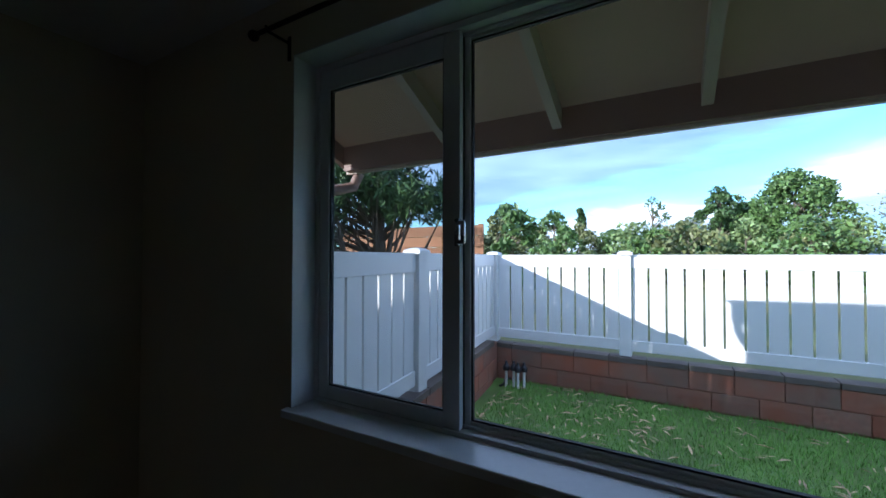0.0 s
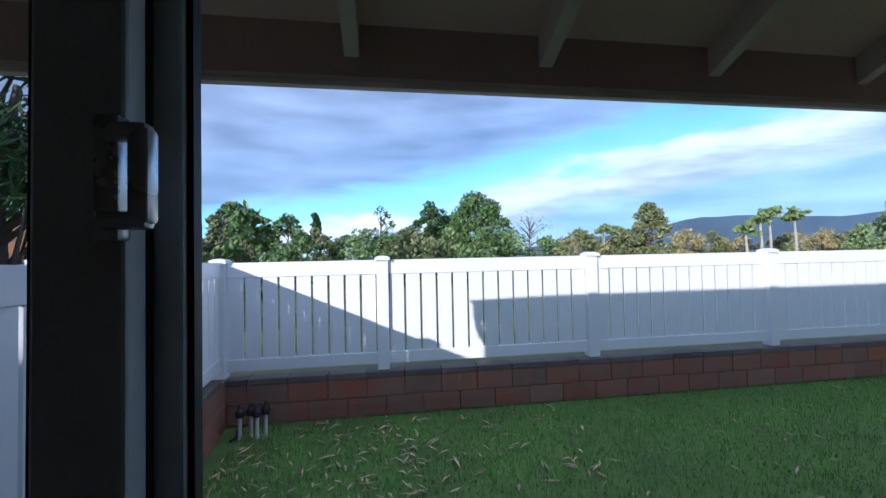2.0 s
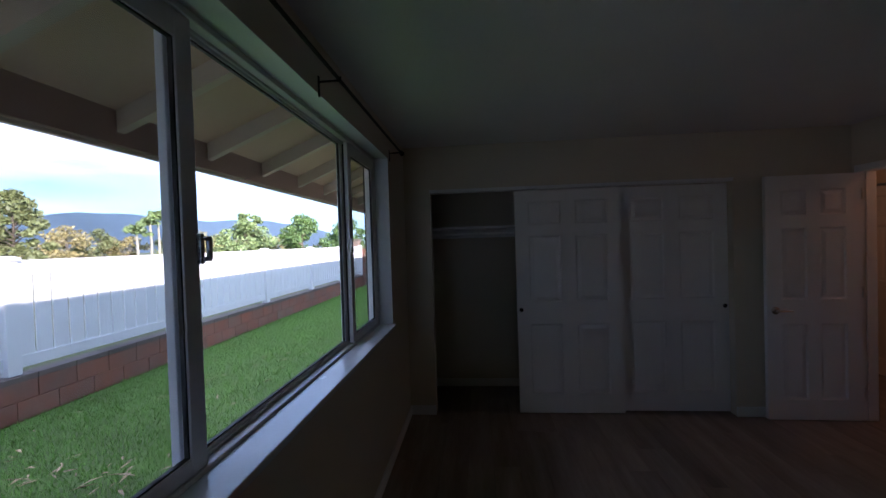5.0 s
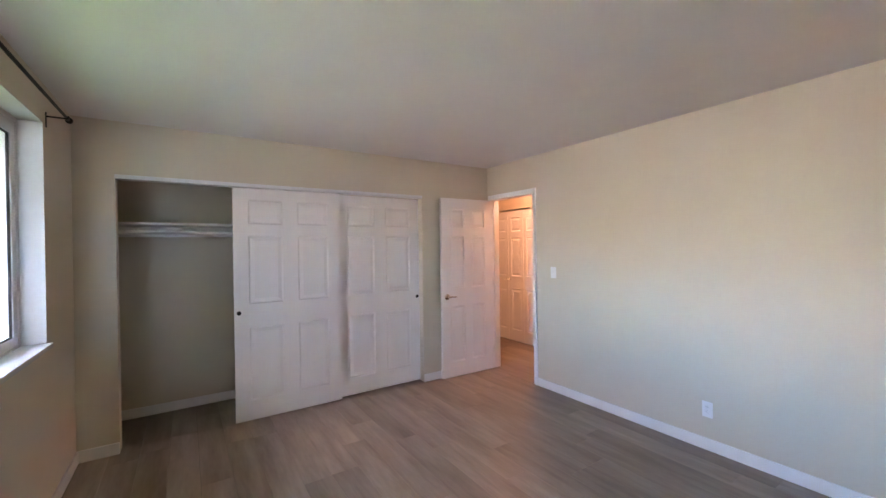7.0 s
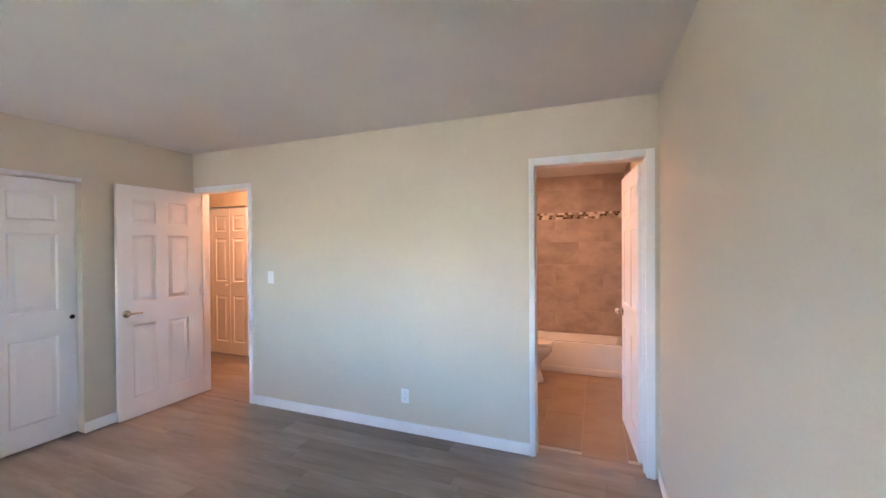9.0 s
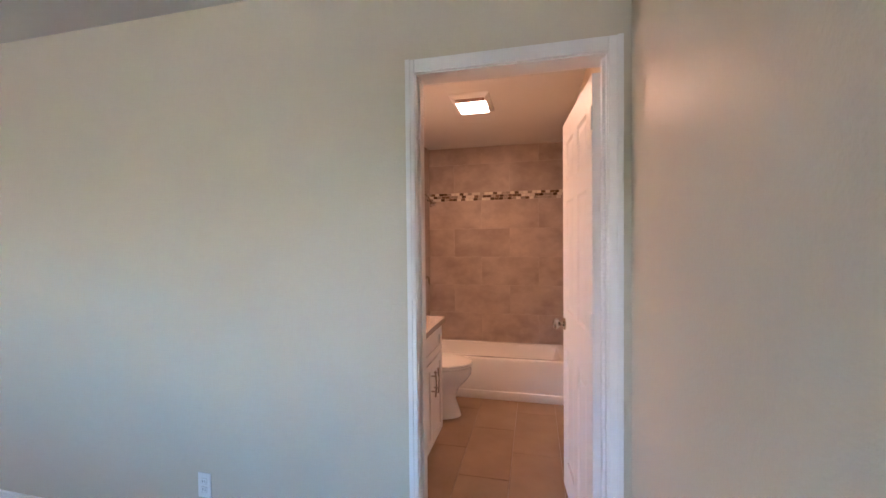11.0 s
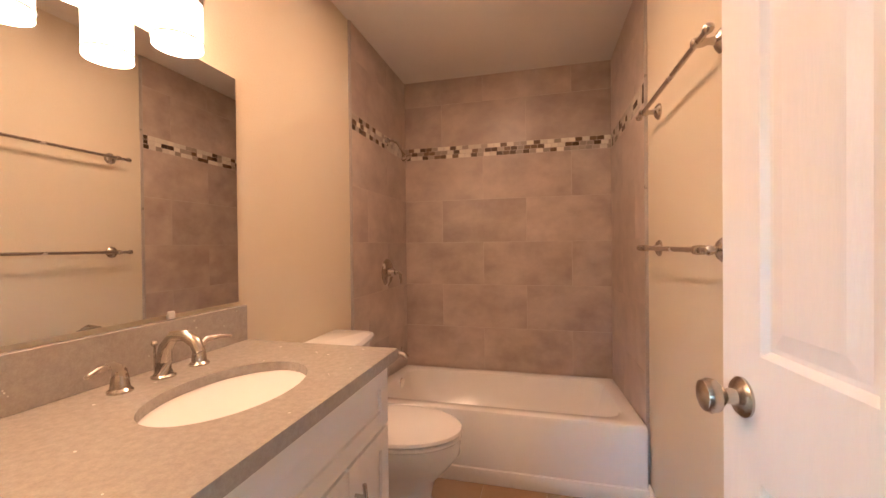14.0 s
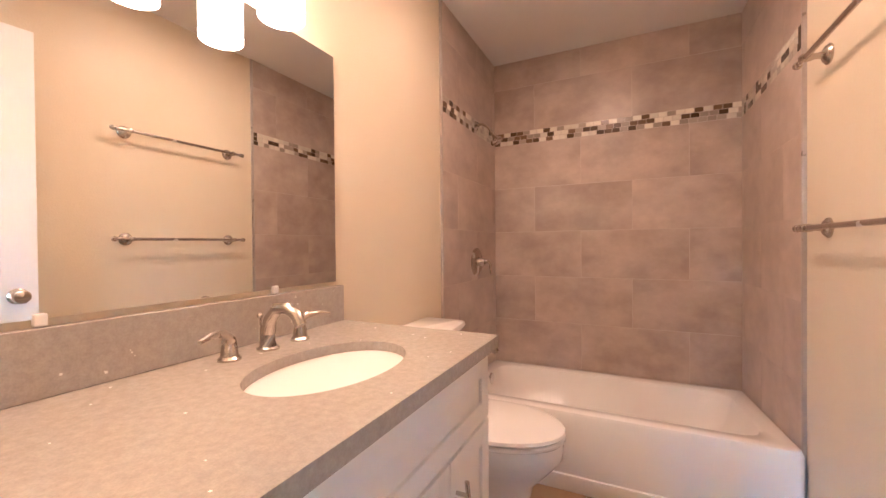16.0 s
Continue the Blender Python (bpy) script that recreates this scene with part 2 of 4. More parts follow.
SCRUB = leaf_material("dry_scrub_leaf", (0.34, 0.28, 0.12), 0.4)
# the blue of distance haze is painted into this base colour
HILL = material("haze_tinted_hill", (0.055, 0.09, 0.135), 1.0, scale=0.01, fine=0.05, vary=0.15)
SHADE_GLASS = glow_material("lit_frosted_glass", (1.0, 0.80, 0.58), 0.12)
VENT_GLOW = glow_material("lit_vent_lens", (1.0, 0.86, 0.68), 0.3)
CARPETDARK = material("closet_dark", (0.3, 0.25, 0.2), 0.9)


# ---- building blocks ----
def box(bm, x0, x1, y0, y1, z0, z1, bevel=0.0):
    made = bmesh.ops.create_cube(bm, size=1.0, matrix=Matrix.Translation(((x0 + x1) / 2, (y0 + y1) / 2, (z0 + z1) / 2)) @ Matrix.Diagonal((abs(x1 - x0), abs(y1 - y0), abs(z1 - z0), 1)))
    if bevel:
        edges = {e for v in made["verts"] for e in v.link_edges}
        bmesh.ops.bevel(bm, geom=list(edges), offset=bevel, segments=2, profile=0.5, affect="EDGES")
    return bm


def rod(bm, a, b, r, seg=14, r2=None):
    a, b = Vector(a), Vector(b)
    d = b - a
    m = Matrix.Translation((a + b) / 2) @ d.to_track_quat("Z", "Y").to_matrix().to_4x4()
    bmesh.ops.create_cone(bm, cap_ends=True, segments=seg, radius1=r, radius2=r if r2 is None else r2, depth=d.length, matrix=m)
    return bm


def ball(bm, c, r, scale=(1, 1, 1), seg=16):
    bmesh.ops.create_uvsphere(bm, u_segments=seg, v_segments=max(8, seg // 2), radius=r, matrix=Matrix.Translation(c) @ Matrix.Diagonal((*scale, 1)))
    return bm


def tube(bm, points, radii, seg=12):
    """A tube of changing radius along a line of points."""
    rings = []
    pts = [Vector(p) for p in points]
    for i, p in enumerate(pts):
        d = (pts[min(i + 1, len(pts) - 1)] - pts[max(i - 1, 0)]).normalized()
        q = d.to_track_quat("Z", "Y")
        r = radii[i] if hasattr(radii, "__len__") else radii
        rings.append([bm.verts.new(p + q @ Vector((r * math.cos(2 * math.pi * k / seg), r * math.sin(2 * math.pi * k / seg), 0))) for k in range(seg)])
    for a, b in zip(rings, rings[1:]):
        for k in range(seg):
            bm.faces.new((a[k], a[(k + 1) % seg], b[(k + 1) % seg], b[k]))
    bm.faces.new(rings[0][::-1])
    bm.faces.new(rings[-1])
    return bm


def lathe(bm, profile, m=Matrix(), seg=28):
    """A turned body: profile of (radius, height), closed at both ends."""
    rings = [[bm.verts.new(m @ Vector((r * math.cos(2 * math.pi * k / seg), r * math.sin(2 * math.pi * k / seg), z))) for k in range(seg)] for r, z in profile]
    for a, b in zip(rings, rings[1:]):
        for k in range(seg):
            bm.faces.new((a[k], a[(k + 1) % seg], b[(k + 1) % seg], b[k]))
    bm.faces.new(rings[0][::-1])
    bm.faces.new(rings[-1])
    return bm


def loft(bm, rings, close=True):
    vs = [[bm.verts.new(p) for p in ring] for ring in rings]
    n = len(vs[0])
    for a, b in zip(vs, vs[1:]):
        for k in range(n):
            bm.faces.new((a[k], a[(k + 1) % n], b[(k + 1) % n], b[k]))
    if close:
        bm.faces.new(vs[0][::-1])
        bm.faces.new(vs[-1])
    return bm


def mesh_of(name, bm, mat, smooth=False):
    bmesh.ops.recalc_face_normals(bm, faces=bm.faces)
    me = bpy.data.meshes.new(name)
    bm.to_mesh(me)
    bm.free()
    me.materials.append(mat)
    if smooth:
        me.shade_smooth()
        me.set_sharp_from_angle(angle=radians(38))
    return me


def part(name, bm, mat, parent=None, label="", smooth=False):
    ob = new(name, mesh_of(name, bm, mat, smooth))
    if parent is not None:
        ob.parent = parent
    return tagged(ob, label)


def piece(name, me, parent, at, mat=None):
    ob = new(name, me)
    ob.parent = parent
    ob.location = at
    return ob


def empty(name, label, category, at=(0, 0, 0), group="", kind=""):
    ob = new(name)
    ob.location = at
    ob.empty_display_size = 0.1
    return tagged(ob, label, category, group, kind)


def structure(name, bm, mat, label, category, smooth=False):
    return tagged(part(name, bm, mat, None, "", smooth), label, category, "", "structure")


def B():
    return bmesh.new()


# ---- the plan, in metres ----
XW, XE = -3.09, 1.12          # bedroom west wall, closet wall
YN, YS = 1.64, -2.125         # window wall, back wall
H = 2.44
NOUT = 1.83                   # outer face of the window wall
WX0, WX1, WZ0, WZ1 = -2.01, 0.48, 0.955, 2.217   # window opening
CY0, CY1, CH = -1.19, 1.405, 2.045              # closet opening
HX0, HX1, DH = 0.37, 1.04, 2.04                 # hall doorway
BX0, BX1 = -3.01, -2.318                        # bathroom doorway
YB = -2.228                   # bathroom side of the back wall
TX0, TX1, TY = -3.075, -1.572, -5.0             # bathroom walls
TRIM_Y = -4.12                # where the tiling starts
GROUND = -0.14

# ---- large structure ----
bm = B()
box(bm, -3.22, WX0, YN, NOUT, -0.4, 2.62)
box(bm, WX1, 8.0, YN, NOUT, -0.4, 2.62)
box(bm, WX0, WX1, YN, NOUT, -0.4, WZ0)
box(bm, WX0, WX1, YN, NOUT, WZ1, 2.62)
structure("wall_north", bm, WALL, "cream painted bedroom wall round a wide window", "wall")
structure("wall_west", box(B(), XW - 0.12, XW, YB + 0.002, YN, -0.1, 2.6), WALL, "cream painted plain bedroom side wall", "wall")
bm = B()
box(bm, XE, XE + 0.11, CY1, YN, 0, H)
box(bm, XE, XE + 0.11, YS, CY0, 0, H)
box(bm, XE, XE + 0.11, CY0, CY1, CH, H)
structure("wall_east", bm, WALL, "cream wall with a wide closet opening", "wall")
bm = B()
box(bm, XW, BX0 - 0.02, YB, YS, 0, H)
box(bm, BX1 + 0.02, HX0 - 0.02, YB, YS, 0, H)
box(bm, HX1 + 0.02, 3.2, YB, YS, 0, H)
box(bm, BX0 - 0.02, BX1 + 0.02, YB, YS, DH + 0.02, H)
box(bm, HX0 - 0.02, HX1 + 0.02, YB, YS, DH + 0.02, H)
structure("wall_south", bm, WALL, "cream wall with two doorways", "wall")
bm = B()
box(bm, 1.83, 1.93, -2.125, YN, 0, H)
box(bm, XE + 0.11, 1.83, CY0 - 0.16, CY0 - 0.06, 0, H)
structure("wall_closet", bm, WALL, "cream walls inside the closet", "wall")
structure("ceiling", box(B(), XW - 0.1, 2.0, YB, YN, H, H + 0.08), CEIL, "white lightly textured bedroom ceiling", "ceiling")
bm = B()
box(bm, TX0 - 0.12, TX0, TY - 0.12, YB - 0.002, -0.1, 2.6)
structure("wall_bath_west", bm, BATH_WALL, "warm cream bathroom wall carrying towel bars", "wall")
structure("wall_bath_east", box(B(), TX1, TX1 + 0.12, TY - 0.12, YB - 0.002, -0.1, 2.6), BATH_WALL, "warm cream bathroom wall behind vanity and toilet", "wall")
structure("wall_bath_south", box(B(), TX0, TX1, TY - 0.12, TY - 0.012, -0.1, 2.6), BATH_WALL, "bathroom end wall behind the bathtub", "wall")
structure("ceiling_bath", box(B(), TX0 - 0.1, TX1 + 0.1, TY - 0.1, YB - 0.002, H, H + 0.08), CEIL, "white bathroom ceiling", "ceiling")
bm = B()
box(bm, -0.6, 1.30, -3.34, -3.24, 0, H)
box(bm, 2.62, 3.2, -3.34, -3.24, 0, H)
box(bm, 1.30, 2.62, -3.34, -3.24, 2.05, H)
box(bm, -0.7, -0.6, -3.34, YB, 0, H)
box(bm, 3.2, 3.3, -3.34, YS, 0, H)
box(bm, 1.2, 2.72, -3.7, -3.64, 0, H)
structure("wall_hall", bm, BATH_WALL, "cream walls of the lit hallway", "wall")
structure("ceiling_hall", box(B(), -0.7, 3.3, -3.7, YB - 0.002, H, H + 0.08), CEIL, "white hallway ceiling", "ceiling")
floor = structure("floor", box(B(), XW - 0.1, 3.3, -3.7, YN, -0.15, -0.008), JOINT, "grey brown wood plank floor", "floor")
floor_bath = structure("floor_bath", box(B(), TX0 - 0.05, TX1 + 0.05, TY - 0.05, YB, -0.14, -0.006), GROUT, "tan stone tile bathroom floor", "floor")


def baseboard(x0, x1, y0, y1, inward):
    bm = B()
    box(bm, x0, x1, y0, y1, 0, 0.085, 0.003)
    structure("baseboard", bm, WHITE, "white painted wooden baseboard", "baseboard")


T = 0.013
baseboard(BX1 + 0.041, HX0 - 0.052, YS, YS + T, 1)
baseboard(XW, XW + T, YS + 0.02, YN - T, 1)
baseboard(XW, XE, YN - T, YN, 1)
baseboard(XE - T, XE, CY1, YN - T, 1)
baseboard(XE - T, XE, YS + T, CY0, 1)
baseboard(1.83 - T, 1.83, CY0 - 0.06, YN, 1)
baseboard(XE + 0.11, 1.83 - T, YN - T, YN, 1)
baseboard(TX0, TX0 + T, TRIM_Y + 0.02, YB - 0.06, 1)


def casing(name, x0, x1, y, out, label):
    """Door lining and moulded casing of an opening in a wall that runs along x."""
    ob = empty(name, label, "door frame", (0, 0, 0), "", "structure")
    part("jamb", box(B(), x0 - 0.02, x0, YB - 0.004, YS + 0.004, 0, DH + 0.02, 0.002), WHITE, ob)
    part("jamb", box(B(), x1, x1 + 0.02, YB - 0.004, YS + 0.004, 0, DH + 0.02, 0.002), WHITE, ob)
    part("head_jamb", box(B(), x0, x1, YB - 0.004, YS + 0.004, DH, DH + 0.02, 0.002), WHITE, ob)
    part("door_stop", box(B(), x0, x0 + 0.011, YB + 0.04, YB + 0.075, 0, DH, 0.002), WHITE, ob)
    part("door_stop", box(B(), x1 - 0.008, x1, YB + 0.05, YB + 0.075, 0, DH, 0.002), WHITE, ob)
    for yy, sgn in ((YS, 1), (YB, -1)):
        for a, b in ((x0 - 0.052, x0 - 0.004), (x1 + 0.004, x1 + 0.040)):
            bm = B()
            lo, hi = sorted((yy, yy + sgn * 0.014))
            box(bm, a, b, lo, hi, 0, DH + 0.056, 0.003)
            lo, hi = sorted((yy + sgn * 0.0135, yy + sgn * 0.019))
            outer = a if a < x0 - 0.01 else b
            w = 0.02 if outer == a else -0.02
            box(bm, min(outer, outer + w), max(outer, outer + w), lo, hi, 0, DH + 0.056, 0.002)
            part("side_casing", bm, WHITE, ob)
        lo, hi = sorted((yy, yy + sgn * 0.014))
        bm = box(B(), x0 - 0.0035, x1 + 0.0035, lo, hi, DH + 0.004, DH + 0.056, 0.003)
        part("head_casing", bm, WHITE, ob)
    return ob


casing("door_frame_bath", BX0, BX1, YS, 1, "white painted moulded frame of the bathroom doorway")
casing("door_frame_hall", HX0, HX1, YS, 1, "white painted frame of the hallway doorway")
part("threshold", box(B(), BX0, BX1, YB - 0.02, YS + 0.02, -0.004, 0.006, 0.003), PLANK, bpy.data.objects["door_frame_bath"], "brown floor transition strip")
part("threshold", box(B(), HX0, HX1, YB + 0.01, YS + 0.02, -0.004, 0.006, 0.003), PLANK, bpy.data.objects["door_frame_hall"], "brown floor transition strip")


# ---- doors ----
def leaf(ob, w, h, t, rows, cols=2, stile=0.115, mid=0.10, both=True):
    """Panelled leaf in its own axes: x along the width from the hinge, y the thickness, z up."""
    pw = (w - 2 * stile - (cols - 1) * mid) / cols
    xs = [stile + i * (pw + mid) for i in range(cols)]
    bm = B()
    box(bm, 0, stile, -t / 2, t / 2, 0, h)
    box(bm, w - stile, w, -t / 2, t / 2, 0, h)
    for i in range(cols - 1):
        for z0, z1 in rows:
            box(bm, xs[i] + pw, xs[i] + pw + mid, -t / 2, t / 2, z0, z1)
    zs = [0] + [z for r in rows for z in r] + [h]
    for k in range(0, len(zs), 2):
        box(bm, stile, w - stile, -t / 2, t / 2, zs[k], zs[k + 1])
    body = part("leaf", bm, DOOR, ob)
    for x in xs:
        for z0, z1 in rows:
            bm = B()
            for s in ((1, -1) if both else (1, -1)):
                d0, d1, d2 = s * t * 0.5, s * (t / 2 - 0.009), s * (t / 2 - 0.003)
                rings = []
                for ins, d in ((0.0, d0), (0.010, d1), (0.018, d1), (0.045, d2)):
                    rings.append([Vector((x + ins, d, z0 + ins)), Vector((x + pw - ins, d, z0 + ins)), Vector((x + pw - ins, d, z1 - ins)), Vector((x + ins, d, z1 - ins))])
                vs = [[bm.verts.new(p) for p in r] for r in rings]
                for a, b in zip(vs, vs[1:]):
                    for k in range(4):
                        bm.faces.new((a[k], a[(k + 1) % 4], b[(k + 1) % 4], b[k]))
                bm.faces.new(vs[-1])
            part("panel", bm, DOOR, body)
    return body


SIX = ((0.17, 0.80), (1.0, 1.59), (1.69, 1.90))


def door_knob(parent, x, z, t):
    for s in (1, -1):
        bm = B()
        m = Matrix.Translation((x, s * t / 2, z)) @ Matrix.Rotation(-s * math.pi / 2, 4, "X")
        lathe(bm, [(0.033, 0.0), (0.033, 0.004), (0.028, 0.009), (0.014, 0.013), (0.012, 0.028), (0.018, 0.034), (0.027, 0.042), (0.029, 0.053), (0.025, 0.062), (0.012, 0.067)], m)
        part("door_knob", bm, NICKEL, parent, "round brushed nickel knob", True)


def lever(parent, x, z, t, way):
    for s in (1, -1):
        bm = B()
        m = Matrix.Translation((x, s * t / 2, z)) @ Matrix.Rotation(-s * math.pi / 2, 4, "X")
        lathe(bm, [(0.032, 0.0), (0.032, 0.005), (0.026, 0.010), (0.011, 0.014), (0.010, 0.045), (0.006, 0.05)], m)
        y = s * (t / 2 + 0.043)
        tube(bm, [(x, y, z), (x + way * 0.03, y + s * 0.004, z + 0.002), (x + way * 0.07, y, z), (x + way * 0.105, y - s * 0.004, z - 0.004)], [0.010, 0.009, 0.008, 0.006])
        part("door_lever", bm, NICKEL, parent, "brushed nickel lever handle", True)


def hinge(parent, z, t):
    part("hinge", rod(B(), (-0.004, t / 2 + 0.002, z - 0.045), (-0.004, t / 2 + 0.002, z + 0.045), 0.006, 8), WHITE, parent)


bath_door = empty("door_bath", "white six panel bathroom door standing open", "door", (BX0 + 0.012, YB - 0.034, 0.012))
leaf(bath_door, 0.70, 2.02, 0.035, SIX, stile=0.105, mid=0.095)
door_knob(bath_door, 0.64, 0.92, 0.035)
for z in (0.22, 1.05, 1.85):
    hinge(bath_door, z, 0.035)
bath_door.rotation_euler = (0, 0, radians(-85.0))

hall_door = empty("door_hall", "white six panel bedroom door opened against the closet wall", "door", (HX1 - 0.0, YS + 0.016, 0.012))
leaf(hall_door, 0.72, 2.02, 0.035, SIX)
lever(hall_door, 0.655, 0.91, 0.035, -1)
for z in (0.22, 1.05, 1.85):
    hinge(hall_door, z, 0.035)
hall_door.rotation_euler = (0, 0, radians(89.0))

for k, (y0, y1, xx) in enumerate(((0.645, -0.275, XE + 0.035), (-0.255, CY0 + 0.004, XE + 0.089))):
    d = empty("closet_door", "white panelled sliding closet door", "door", (xx, y0, 0.012), "sliding closet doors")
    leaf(d, y0 - y1, 2.0, 0.033, SIX, stile=0.115, mid=0.13)
    d.rotation_euler = (0, 0, radians(-90))
    bm = B()
    px = 0.035 if k == 0 else (y0 - y1) - 0.03
    lathe(bm, [(0.018, 0.0), (0.018, 0.002), (0.013, 0.002), (0.012, 0.001)], Matrix.Translation((px, -0.0165, 0.93)) @ Matrix.Rotation(math.pi / 2, 4, "X"), 16)
    part("finger_pull", bm, ROD, d, "small round bronze finger pull", True)
track = empty("closet_track", "white metal sliding door track over the closet", "door track", (0, 0, 0))
part("rail", box(B(), XE + 0.012, XE + 0.109, CY0, CY1, 2.022, CH, 0.002), WHITE, track)
part("valance", box(B(), XE - 0.008, XE + 0.012, CY0 - 0.004, CY1 + 0.004, 2.018, CH + 0.004, 0.002), VINYL_FRAME, track)
shelf = empty("closet_shelf", "white closet shelf with a hanging rail under it", "shelf", (0, 0, 0))
part("board", box(B(), 1.42, 1.83, CY0 - 0.06, YN, 1.70, 1.72, 0.002), WHITE, shelf)
part("cleat", box(B(), 1.80, 1.829, CY0 - 0.06, YN, 1.61, 1.70, 0.002), WHITE, shelf)
part("hanging_rail", rod(B(), (1.50, CY0 - 0.06, 1.64), (1.50, YN, 1.64), 0.016), WHITE, shelf)

for k in range(4):
    d = empty("bifold_door", "white six panel bifold hallway closet door", "door", (1.305 + k * 0.3285, -3.262, 0.02), "hallway bifold doors")
    leaf(d, 0.325, 2.0, 0.033, SIX, cols=1, stile=0.06, mid=0)
    if k in (1, 2):
        part("pull_knob", ball(B(), (0.29 if k == 1 else 0.035, 0.03, 0.95), 0.014), NICKEL, d, "small round pull", True)
hall_lamp = empty("hall_ceiling_light", "round frosted glass flush ceiling light", "ceiling light", (0.9, -2.72, H))
part("base", rod(B(), (0, 0, -0.03), (0, 0, 0), 0.13, 28), NICKEL, hall_lamp)
part("diffuser", ball(B(), (0, 0, -0.03), 0.12, (1, 1, 0.6), 24), SHADE_GLASS, hall_lamp, "", True).visible_shadow = False

# ---- bedroom window ----
win = empty("window_1", "wide three part sliding window with a metal frame", "window", (0, 0, 0), "", "structure")


def frame_rect(x0, x1, z0, z1, y0, y1, w, b=0.003, wz=None, top=None):
    bm = B()
    wz = w if wz is None else wz
    top = wz if top is None else top
    box(bm, x0, x0 + w, y0, y1, z0, z1, b)
    box(bm, x1 - w, x1, y0, y1, z0, z1, b)
    box(bm, x0 + w - 0.001, x1 - w + 0.001, y0, y1, z0, z0 + wz, b)
    box(bm, x0 + w - 0.001, x1 - w + 0.001, y0, y1, z1 - top, z1, b)
    return bm


FZ0, FZ1 = 0.962, 2.213
part("window_frame", frame_rect(WX0, WX1, FZ0, FZ1, 1.7400, 1.8150, 0.022), VINYL_FRAME, win)
part("track_lip", frame_rect(WX0 + 0.021, WX1 - 0.021, FZ0 + 0.021, FZ1 - 0.021, 1.7730, 1.7800, 0.012), VINYL_FRAME, win)
for name, x0, x1, y0, y1, fw, fz in (("sash", WX0 + 0.008, -1.402, 1.7470, 1.7710, 0.058, 0.046), ("fixed_light", -1.458, -0.085, 1.7820, 1.8070, 0.075, 0.02), ("sash", -0.125, WX1 - 0.02, 1.7470, 1.7710, 0.058, 0.046)):
    za, zb = FZ0 + 0.022, FZ1 - 0.022
    ft = 0.072 if name == "sash" else fz
    s = part(name, frame_rect(x0, x1, za, zb, y0, y1, fw, 0.003, fz, ft), VINYL_FRAME, win)
    part("gasket", frame_rect(x0 + fw, x1 - fw, za + fz, zb - ft, y0 + 0.006, y1 - 0.006, 0.005, 0.0), GASKET, s)
    if name == "sash":
        edge = x1 - 0.006 if x0 < -1 else x0 + 0.006
        part("weather_strip", box(B(), edge - 0.005, edge + 0.005, 1.7715, 1.7805, za, zb), GASKET, s, "dark weather strip")
    g = part("pane", box(B(), x0 + fw + 0.001, x1 - fw - 0.001, (y0 + y1) / 2 - 0.002, (y0 + y1) / 2 + 0.002, za + fz + 0.001, zb - ft - 0.001), GLASS, s, "clear window pane")
    g.visible_shadow = False
    # even grey see-through sheet outside each sliding sash, transmission about 0.85
    if name == "sash":
        part("tinted_sheet", box(B(), x0 + 0.012, x1 - 0.03, 1.8075, 1.8085, za + 0.012, zb - 0.012), TINT_SHEET, s, "thin see-through grey sheet")
        part("sheet_frame", frame_rect(x0 + 0.003, x1 - 0.022, za + 0.003, zb - 0.003, 1.8095, 1.8165, 0.014, 0.002), GASKET, s, "thin dark frame round the grey sheet")
for x, s in ((-1.402, 1), (-0.125, -1)):
    bm = B()
    for xa, xb, za, zb in ((-0.006, 0.024, 1.540, 1.552), (-0.006, 0.024, 1.597, 1.609), (0.012, 0.026, 1.543, 1.606)):
        box(bm, min(x + s * xa, x + s * xb), max(x + s * xa, x + s * xb), 1.7250, 1.7390, za, zb, 0.004)
    box(bm, min(x - s * 0.012, x + s * 0.004), max(x - s * 0.012, x + s * 0.004), 1.7330, 1.7475, 1.533, 1.616, 0.003)
    part("latch_handle", bm, HANDLE, win, "satin metal D shaped sash handle", True)
part("window_sill", box(B(), WX0 - 0.02, WX1 + 0.0, 1.612, 1.7395, 0.945, 0.973, 0.004), SILL, win, "white painted deep window sill")
bm = B()
box(bm, WX0, WX0 + 0.004, YN - 0.001, 1.7400, 0.9732, WZ1 - 0.001)
box(bm, WX1 - 0.004, WX1, YN - 0.001, 1.7400, 0.9732, WZ1 - 0.001)
box(bm, WX0 + 0.005, WX1 - 0.005, YN - 0.001, 1.7400, WZ1 - 0.004, WZ1)
part("reveal", bm, SILL, win)

rail = empty("curtain_rod", "thin black iron curtain rod on three wall brackets", "curtain rod", (0, 0, 0))
RZ, RY = 2.275, 1.555
part("pole", rod(B(), (-2.10, RY, RZ), (0.60, RY, RZ), 0.008), ROD, rail, "", True)
for x in (-2.115, 0.615):
    part("finial", ball(B(), (x, RY, RZ), 0.019), ROD, rail, "", True)
for x in (-2.03, -0.80, 0.53):
    bm = B()
    tube(bm, [(x, YN - 0.002, RZ - 0.012), (x, RY, RZ - 0.012)], 0.005, 8)
    box(bm, x - 0.007, x + 0.007, YN - 0.006, YN - 0.001, RZ - 0.075, RZ + 0.012, 0.001)
    tube(bm, [(x, RY - 0.014, RZ + 0.004), (x, RY - 0.010, RZ - 0.010), (x, RY, RZ - 0.014), (x, RY + 0.010, RZ - 0.010)], 0.004, 8)
    part("bracket", bm, ROD, rail)


